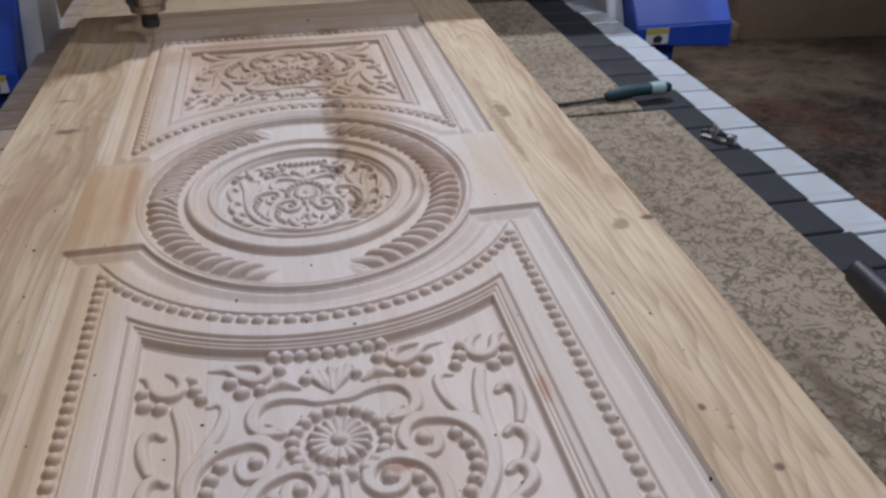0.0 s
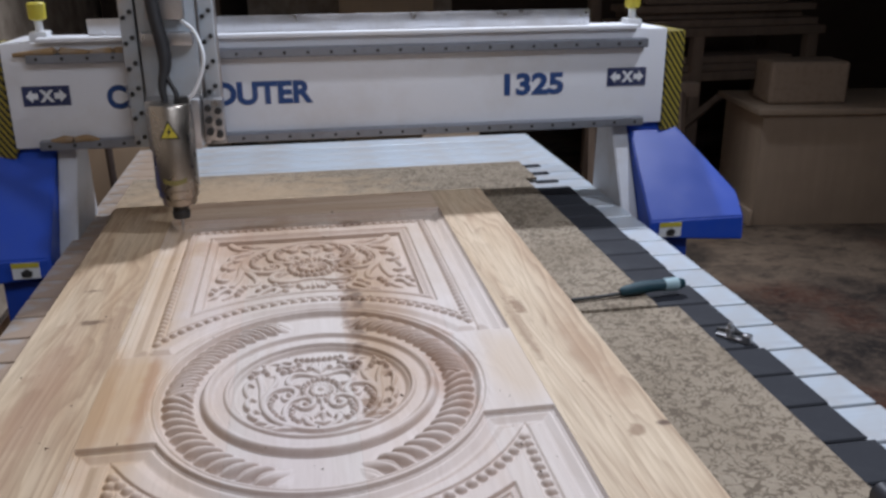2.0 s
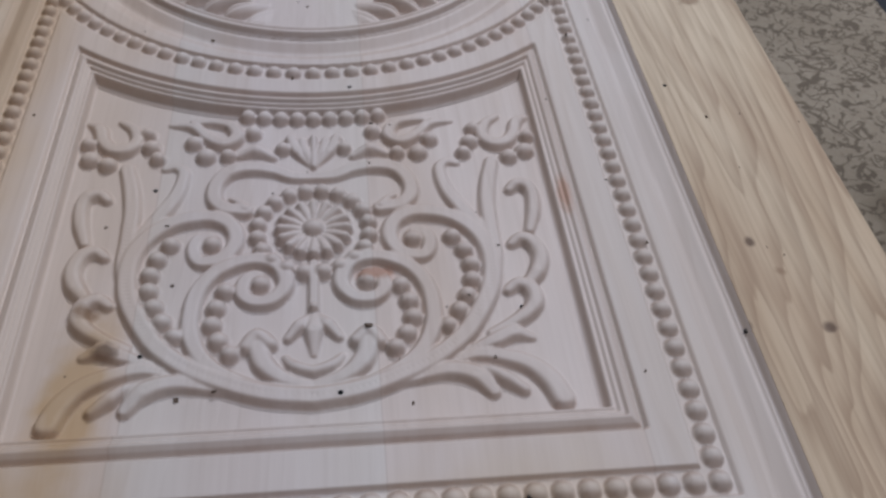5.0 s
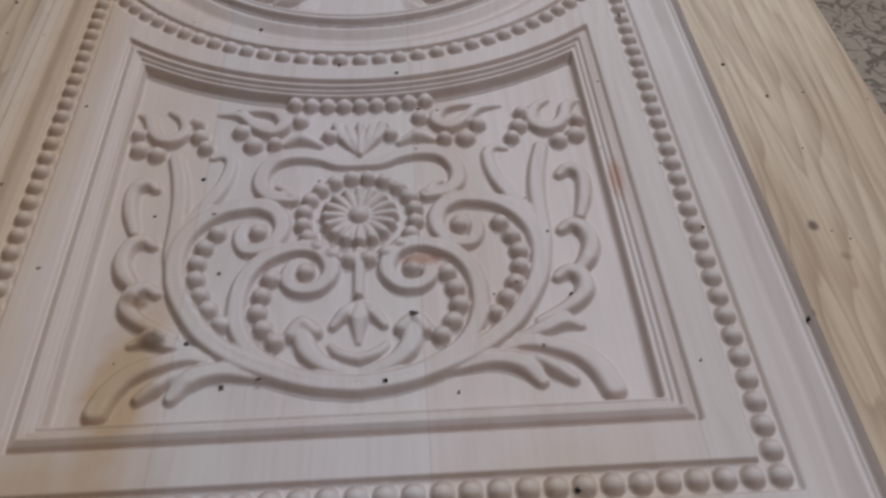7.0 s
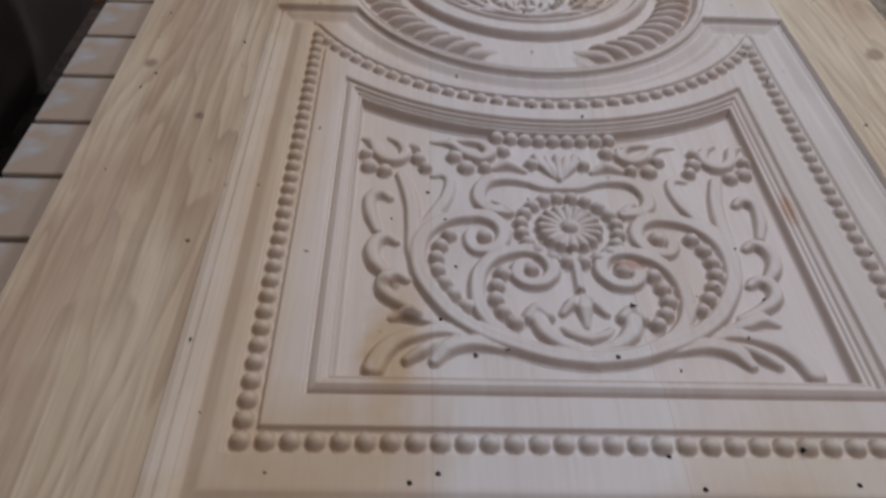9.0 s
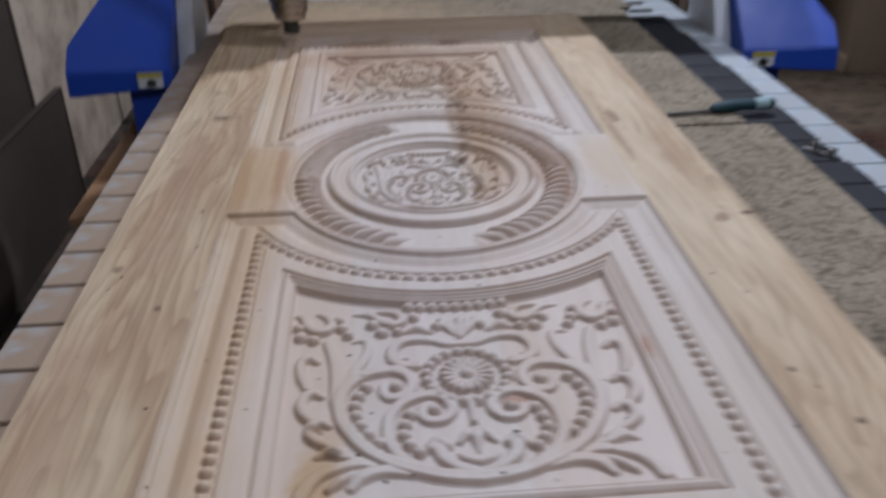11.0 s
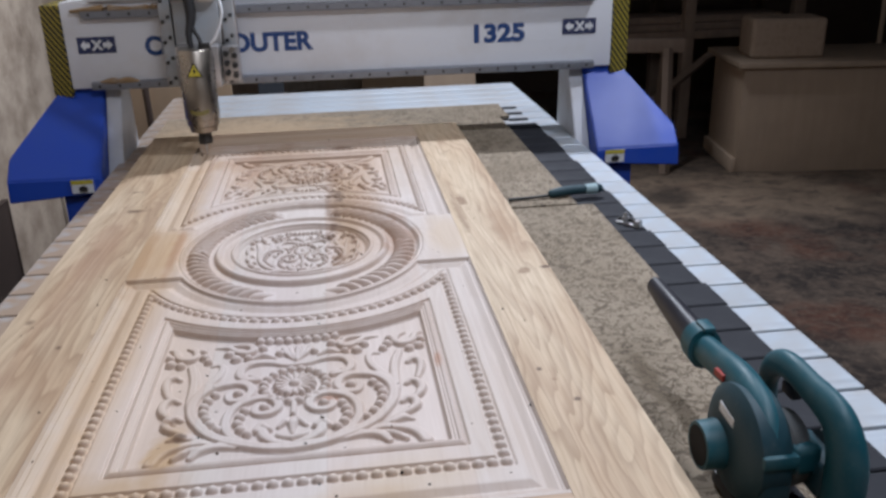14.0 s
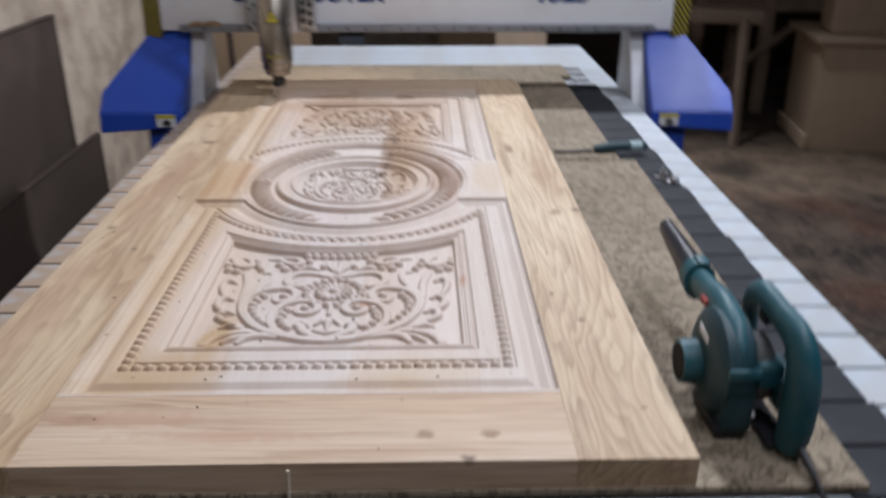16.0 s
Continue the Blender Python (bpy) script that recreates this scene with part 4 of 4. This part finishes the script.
part("label_patch", prism([(-0.004, 0.128), (0.034, 0.132), (0.034, 0.120), (-0.004, 0.116)], "x", -0.0362, -0.0340, 0), cream, blower, "white printed patch")
part("red_patch", prism([(0.064, 0.149), (0.088, 0.147), (0.088, 0.138), (0.064, 0.140)], "x", -0.0172, -0.0110, 0), red, blower)
inlet = part("inlet_stub", turned([(-0.068, 0.0265), (-0.068, 0.0305), (-0.064, 0.0310), (-0.036, 0.0325), (-0.030, 0.040)], (0, 0.030, 0.072), "x", 32), teal, blower, "round teal inlet stub")
part("inlet_mouth", turned([(-0.0690, 0.0260), (-0.0683, 0.0260)], (0, 0.030, 0.072), "x", 32), hollow, inlet)
part("motor_body", turned([(0.030, 0.046), (0.036, 0.050), (0.060, 0.046), (0.066, 0.040)], (0, -0.01, 0.088), "x", 28), dusty_grey, blower, "dusty grey motor body")
part("neck", block(0.028, 0.074, -0.060, 0.020, 0.078, 0.118, 0.010, 3), teal, blower)
handle = part("handle", tube([(0.082, 0.066, 0.040), (0.078, 0.078, 0.095), (0.070, 0.072, 0.145), (0.066, 0.035, 0.176), (0.070, -0.020, 0.174), (0.080, -0.068, 0.158), (0.086, -0.088, 0.115), (0.086, -0.090, 0.050), (0.084, -0.086, 0.012)], (0.012, 0.014, 0.016, 0.018, 0.019, 0.024, 0.028, 0.028, 0.024), 18, 8, 0.95), teal, blower, "looped teal grip")
part("motor_cap", turned([(0.100, 0.034), (0.116, 0.034), (0.124, 0.024)], (0, -0.030, 0.080), "x", 24), dusty_grey, blower)
part("switch_box", block(0.062, 0.106, -0.075, 0.010, 0.050, 0.098, 0.010, 3), dark_teal, blower)
part("trigger", block(0.064, 0.082, 0.008, 0.036, 0.138, 0.154, 0.004), tool_black, handle)
part("cord_sleeve", tube([(0.086, -0.096, 0.030), (0.090, -0.118, 0.020), (0.095, -0.145, 0.010)], (0.009, 0.0075, 0.006), 12), tool_black, blower, "ribbed black cord sleeve")
part("power_cord", tube([(0.095, -0.143, 0.010), (0.094, -0.172, 0.0045), (0.084, -0.205, 0.002), (0.078, -0.228, -0.016), (0.075, -0.240, -0.10), (0.080, -0.250, -0.35), (0.13, -0.30, -0.60), (0.17, -0.44, -0.806), (0.5, -0.7, -0.810)], (0.0045, 0.0045), 10, 8), rubber, blower, "black power cord hanging off the bed")

driver = thing("screwdriver", "long screwdriver with a dusty teal handle, lying on the boards", "screwdriver", at=(0.533, 1.405, 0.0), turn=5.0)
part("shaft", tube([(0.0, 0.0, 0.8225), (0.06, 0.001, 0.8225), (0.120, 0.002, 0.824)], (0.0045, 0.0036, 0.0042), 10), bolt_black, driver, "dark steel shaft")
part("handle", tube([(0.112, 0.002, 0.826), (0.125, 0.002, 0.829), (0.160, 0.003, 0.832), (0.205, 0.004, 0.832), (0.245, 0.004, 0.831), (0.262, 0.004, 0.831)], (0.008, 0.0115, 0.0135, 0.0125, 0.0140, 0.009), 14, 6), dark_teal, driver, "fluted teal handle")
part("handle_band", tube([(0.214, 0.004, 0.8318), (0.246, 0.004, 0.8312)], (0.0138, 0.0145), 14, 3), painted("pale_worn_plastic", (0.30, 0.42, 0.45), 0.4, (0.2, 0.2, 0.2), 0.4), driver)

clip = thing("bed_clamp", "small bright metal clamp lying on the dark pads", "clamp", at=(0.788, 1.196, 0.8078), turn=-52.0)
part("clamp_bar", joined(block(-0.034, 0.034, -0.007, 0.007, 0.0, 0.006, 0.0015), block(0.018, 0.034, -0.007, 0.007, 0.004, 0.018, 0.002)), chrome, clip)
part("clamp_bolt", joined(turned([(0.006, 0.0045), (0.030, 0.0045)], (-0.010, 0, 0), "z", 12), turned([(0.014, 0.009), (0.021, 0.009)], (-0.010, 0, 0), "z", 6)), chrome, clip)
part("wing", tube([(-0.040, 0.012, 0.006), (-0.012, 0.016, 0.008), (0.018, 0.020, 0.006)], (0.004, 0.005, 0.003), 8), bolt_black, clip)

stub = thing("white_peg", "short rounded white plastic peg standing behind the door", "peg", at=(-0.345, 2.215, 0.8165))
part("peg_body", turned([(0.0, 0.015), (0.004, 0.017), (0.030, 0.018), (0.046, 0.0165), (0.054, 0.010)], (0, 0, 0), "z", 18), painted("off_white_plastic", (0.70, 0.64, 0.54), 0.5, (0.4, 0.3, 0.2), 0.3), stub)
dowel = thing("thin_dowel", "thin pale stick poking up before the door's end", "stick", at=(-0.002, -0.012, 0.808))
part("stick", tube([(0, 0, 0), (0.001, 0.001, 0.05)], (0.0022, 0.0020), 8, 2), painted("pale_stick", (0.62, 0.55, 0.45), 0.7), dowel)

nail_me = mesh_of("nail_head", turned([(-0.004, 0.0016), (0.0002, 0.0022), (0.0006, 0.0018)], (0, 0, 0), "z", 8), hollow)
for x, y in ((0.046, 0.228), (0.152, 0.236), (0.184, 0.205), (0.351, 0.363), (0.177, 0.408), (0.026, 0.332), (-0.125, 0.375), (0.067, 0.200), (-0.150, 0.203), (-0.129, 0.211), (0.371, 0.677), (0.043, 0.690), (-0.136, 0.560), (-0.458, 0.747)):
    ob = new("nail_head", nail_me)
    ob.parent = door
    ob.location = (x, y, DOOR_Z1 - DOOR_Z0 + float(carved(np.array([x]), np.array([y]))[0]))

crumb = painted("dark_chip", (0.10, 0.07, 0.05), 0.9, (0.3, 0.2, 0.1), 0.4)
rng = random.Random(7)
bm = bmesh.new()
for k in range(230):
    x, y = rng.uniform(-0.49, 0.73), rng.uniform(0.02, 2.12)
    z = (0.8605 if x < 0.5 else 0.818)
    if x < 0.5:
        z = 0.860 + float(carved(np.array([x]), np.array([y]))[0]) + 0.0003
    elif y > 1.34 or x < 0.507:
        continue
    s = rng.uniform(0.0005, 0.0013) * (1.7 if rng.random() < 0.08 else 1)
    vs = bmesh.ops.create_cube(bm, size=2 * s)["verts"]
    m = pose(x, y, z, rng.uniform(0, 40), rng.uniform(0, 40), rng.uniform(0, 180)) @ Matrix.Diagonal((1, rng.uniform(0.5, 1.8), 0.5, 1))
    bmesh.ops.transform(bm, matrix=m, verts=vs)
tagged(new("wood_chips", mesh_of("wood_chips", bm, crumb, False)), "tiny dark chips and dust scattered over the wood", "chips", kind="stuff")

# ---------------------------------------------------------------- the workshop round it
earth = Mat("dusty_earth_floor", 0.95)
big, small = earth.noise(3.4, 7, rough=0.7), earth.noise(28.0, 6)
col = earth.mix(earth.ramp(big, (0.42, 0.0), (0.60, 1.0)), (0.014, 0.009, 0.007), (0.080, 0.056, 0.040))
col = earth.mix(earth.ramp(earth.noise(1.7, 4, earth.mapped((1, 1, 1), (3.3, 1.2, 0))), (0.52, 0.0), (0.64, 0.75)), col, (0.075, 0.026, 0.013))
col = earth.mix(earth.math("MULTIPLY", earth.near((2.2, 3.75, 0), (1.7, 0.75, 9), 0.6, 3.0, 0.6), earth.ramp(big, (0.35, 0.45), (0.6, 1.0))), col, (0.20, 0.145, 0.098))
col = earth.mix(earth.math("MULTIPLY", earth.ramp(small, (0.46, 0.0), (0.70, 1.0)), 0.50), col, (0.12, 0.088, 0.064))
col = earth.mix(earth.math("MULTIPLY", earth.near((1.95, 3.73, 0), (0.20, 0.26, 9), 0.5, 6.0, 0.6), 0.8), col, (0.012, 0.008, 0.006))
grit = earth.noise(9.0, 8, earth.mapped((1, 1.6, 1), (1.7, 0.4, 0)), 0.72, 0.6)
col = earth.mix(earth.math("MULTIPLY", earth.ramp(grit, (0.50, 0.0), (0.62, 1.0)), 0.55), col, (0.012, 0.008, 0.006))
col = earth.mix(earth.math("MULTIPLY", earth.ramp(earth.noise(95.0, 3), (0.60, 0.0), (0.70, 1.0)), 0.5), col, (0.17, 0.13, 0.095))
earth = earth.colour(col).bump(earth.math("ADD", small, big), 0.6, 0.02).m
plaster = Mat("stained_cream_plaster", 0.9)
pn = plaster.noise(4.5, 9, None, 0.70)
plaster = plaster.colour(plaster.mix(plaster.ramp(pn, (0.42, 0.0), (0.66, 1.0)), (0.47, 0.39, 0.305), (0.24, 0.185, 0.135))).bump(plaster.noise(60, 4), 0.25, 0.004).m
dark_surround = Mat("dark_brown_surround", 0.95)
dark_surround = dark_surround.colour(dark_surround.mix(dark_surround.noise(3.0, 5), (0.035, 0.024, 0.018), (0.075, 0.052, 0.036))).bump(dark_surround.noise(40, 3), 0.3, 0.004).m


def dusty_board(name, a, b, rough=0.85):
    w = Mat(name, rough)
    f = w.noise(1.0, 5, w.mapped((24, 24, 2.5)))
    c = w.mix(f, a, b)
    c = w.mix(w.math("MULTIPLY", w.ramp(w.noise(4.5, 5), (0.4, 0.0), (0.75, 1.0)), 0.4), c, (0.34, 0.265, 0.20))
    return w.colour(w.vary(c, 0.25)).bump(f, 0.25, 0.002).m


ply = dusty_board("dusty_plywood", (0.44, 0.335, 0.24), (0.56, 0.43, 0.31))
old = dusty_board("old_dusty_timber", (0.14, 0.10, 0.074), (0.26, 0.19, 0.14))
dark_ply = painted("dark_brown_board", (0.044, 0.028, 0.021), 0.8, (0.095, 0.066, 0.050), 0.6, 0, 3.0)
tan = dusty_board("tan_board", (0.36, 0.25, 0.155), (0.46, 0.34, 0.22))
orange = dusty_board("orange_brown_plank", (0.27, 0.150, 0.075), (0.36, 0.205, 0.105))
foam = painted("dusty_foam", (0.38, 0.29, 0.215), 0.95, (0.18, 0.13, 0.09), 0.5, 0, 30.0)


def structure(name, bm, m):
    return tagged(new(name, mesh_of(name, bm, m, False)), kind="structure")


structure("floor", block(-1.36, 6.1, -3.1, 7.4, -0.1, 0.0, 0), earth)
structure("wall_left", block(-1.46, -1.36, -3.1, 7.4, 0.0, 4.8, 0), plaster)
structure("wall_back", joined(block(-1.36, -1.02, 7.0, 7.1, 0.0, 4.8, 0), block(-1.02, -0.35, 7.0, 7.1, 2.2, 4.8, 0), block(-0.35, 1.3, 7.0, 7.1, 0.0, 4.8, 0)), plaster)
structure("wall_back_dark", joined(block(1.3, 6.1, 7.0, 7.1, 0.0, 4.8, 0), block(-1.1, 0.0, 8.3, 8.4, 0.0, 4.8, 0)), dark_surround)
structure("wall_right", block(6.1, 6.2, -3.1, 7.1, 0.0, 4.8, 0), dark_surround)
structure("wall_front", block(-1.36, 6.1, -3.2, -3.1, 0.0, 4.8, 0), plaster)
structure("ceiling", block(-1.46, 6.2, -3.2, 8.4, 4.8, 4.9, 0), dark_surround)

board = thing("dark_panel", "tall dark brown sheet against the wall", "board", at=(-1.31, 0, 0))
part("sheet", block(0, 0.022, -1.6, 2.61, 0.0, 1.012, 0.003), dark_ply, board)
part("edge_band", joined(block(-0.002, 0.025, -1.6, 2.632, 1.0125, 1.022, 0.002), block(-0.002, 0.025, 2.6105, 2.632, 0.0, 1.012, 0.002)), dark_ply, board, "dark edge band")
board = thing("dark_panel", "low dark brown sheet beside the machine", "board", at=(-1.286, 0, 0))
part("sheet", block(0, 0.018, -1.0, 2.835, 0.0, 0.474, 0.003), dark_ply, board)
part("edge_band", joined(block(-0.002, 0.021, -1.0, 2.85, 0.4745, 0.482, 0.002), block(-0.002, 0.021, 2.8355, 2.85, 0.0, 0.474, 0.002)), dark_ply, board, "dark edge band")
bench = thing("narrow_bench", "narrow orange-brown plank on trestle legs beside the machine", "bench", at=(-0.875, 1.56, 0))
part("plank", block(0.035, 0.10, 0, 1.7, 0.535, 0.560, 0.003), orange, bench)
for y in (0.15, 1.45):
    part("leg", block(0.04, 0.095, y, y + 0.05, 0, 0.534, 0.003), orange, bench)

chest = thing("dusty_chest", "large dusty plywood chest with an overhanging lid", "chest", at=(2.53, 4.13, 0), turn=-8.0)
part("front_board", block(0, 2.2, 0, 0.02, 0, 0.645, 0.004), ply, chest)
part("side_board", block(0, 0.02, 0.0205, 0.60, 0, 0.645, 0.004), ply, chest)
part("back_board", block(0.0205, 2.2, 0.58, 0.60, 0, 0.645, 0.004), ply, chest)
part("skirting", block(-0.03, -0.001, -0.01, 0.60, 0, 0.09, 0.006), ply, chest)
part("lid", block(-0.045, 2.25, -0.045, 0.64, 0.6455, 0.6795, 0.006), ply, chest, "thick lid with a worn lip")
cushion = thing("foam_block", "dust-covered foam block lying on the chest", "foam block", at=(2.60, 4.22, 0.6805), turn=-9.0)
part("foam_body", block(0, 0.44, 0, 0.26, 0, 0.235, 0.028, 4), foam, cushion)
stick = thing("leaning_batten", "thin pale batten leaning behind the chest", "batten", at=(4.02, 5.0, 0))
part("batten", tube([(-0.06, 0.02, 0.0), (0.0, 0.10, 0.75), (0.10, 0.30, 1.9)], (0.018, 0.018), 6, 3), ply, stick)

rack = thing("timber_rack", "rough timber rack with stacked dusty boards", "rack", at=(2.02, 5.0, 0), turn=2.0)
for x in (0.0, 0.49, 1.3):
    for y in (0.0, 0.55):
        part("post", block(x, x + 0.075, y, y + 0.075, 0, 1.55 if y else 0.98, 0.005), old, rack)
for z in (0.70, 0.98):
    part("bearer", block(-0.05, 1.42, -0.002, 0.60, z, z + 0.055, 0.006), old, rack)
for k, (x0, x1, y0, z) in enumerate(((0.05, 1.35, 0.05, 0.756), (0.10, 1.25, 0.08, 0.802), (0.02, 1.40, 0.06, 1.036), (0.12, 1.30, 0.10, 1.084), (0.06, 1.36, 0.04, 1.130), (0.2, 1.2, 0.12, 1.178))):
    part("plank", block(x0, x1, y0, y0 + 0.32, z, z + 0.043, 0.004), old, rack)
part("brace", tube([(0.05, -0.02, 0.12), (0.70, -0.02, 0.60)], (0.03, 0.03), 4, 2), old, rack)
trestle = thing("saw_horse", "dusty wooden saw horse behind the machine", "saw horse", at=(1.62, 4.45, 0), turn=-12.0)
part("top_beam", block(-0.02, 0.62, 0.0, 0.075, 0.72, 0.80, 0.006), old, trestle)
for x in (0.04, 0.52):
    for d in (-1, 1):
        part("leg", tube([(x, 0.037 + d * 0.03, 0.745), (x, 0.037 + d * 0.20, 0.0)], (0.032, 0.032), 4, 2), old, trestle)
part("rung", block(0.03, 0.57, 0.15, 0.19, 0.25, 0.31, 0.004), old, trestle)

cup = thing("tall_cupboard", "dark wooden cupboard against the plaster wall", "cupboard", at=(-1.30, 6.2, 0))
part("carcass", block(0, 0.36, 0, 0.45, 0, 2.1, 0.006), old, cup)
for x in (0.01, 0.185):
    part("door_leaf", block(x, x + 0.165, -0.018, -0.001, 0.05, 2.05, 0.004), dark_ply, cup)
sheet = thing("grey_board", "grey-brown fibreboard sheet leaning by the doorway", "board", at=(-0.90, 5.9, 0))
part("sheet", block(0, 0.42, 0, 0.02, 0, 1.75, 0.003), old, sheet)
stack = thing("plank_stack", "stack of rough planks behind the bed", "planks", at=(-0.75, 3.9, 0))
for k in range(6):
    part("plank", block(0.02 * (k % 2), 1.25 + 0.03 * (k % 3), 0, 0.34, 0.09 * k, 0.09 * k + 0.085, 0.005), old, stack)
easel = thing("propped_board", "tan board propped upright behind the machine", "board", at=(0.30, 5.6, 0))
part("sheet", block(0, 0.62, 0, 0.02, 0, 1.5, 0.003), tan, easel)
easel = thing("propped_board", "brown plywood offcut standing behind the bed", "board", at=(-1.02, 3.72, 0))
part("sheet", block(0, 0.60, 0, 0.018, 0, 0.88, 0.003), tan, easel)
easel = thing("propped_board", "pale tan panel standing behind the bed", "board", at=(0.56, 3.70, 0))
part("sheet", block(0, 0.27, 0, 0.02, 0, 0.86, 0.003), ply, easel)
pole = thing("thin_post", "thin dark post standing behind the bed", "post", at=(-0.82, 3.60, 0))
part("rod", tube([(0.02, 0, 0), (0.0, 0, 0.9)], (0.016, 0.016), 8, 2), dark_ply, pole)
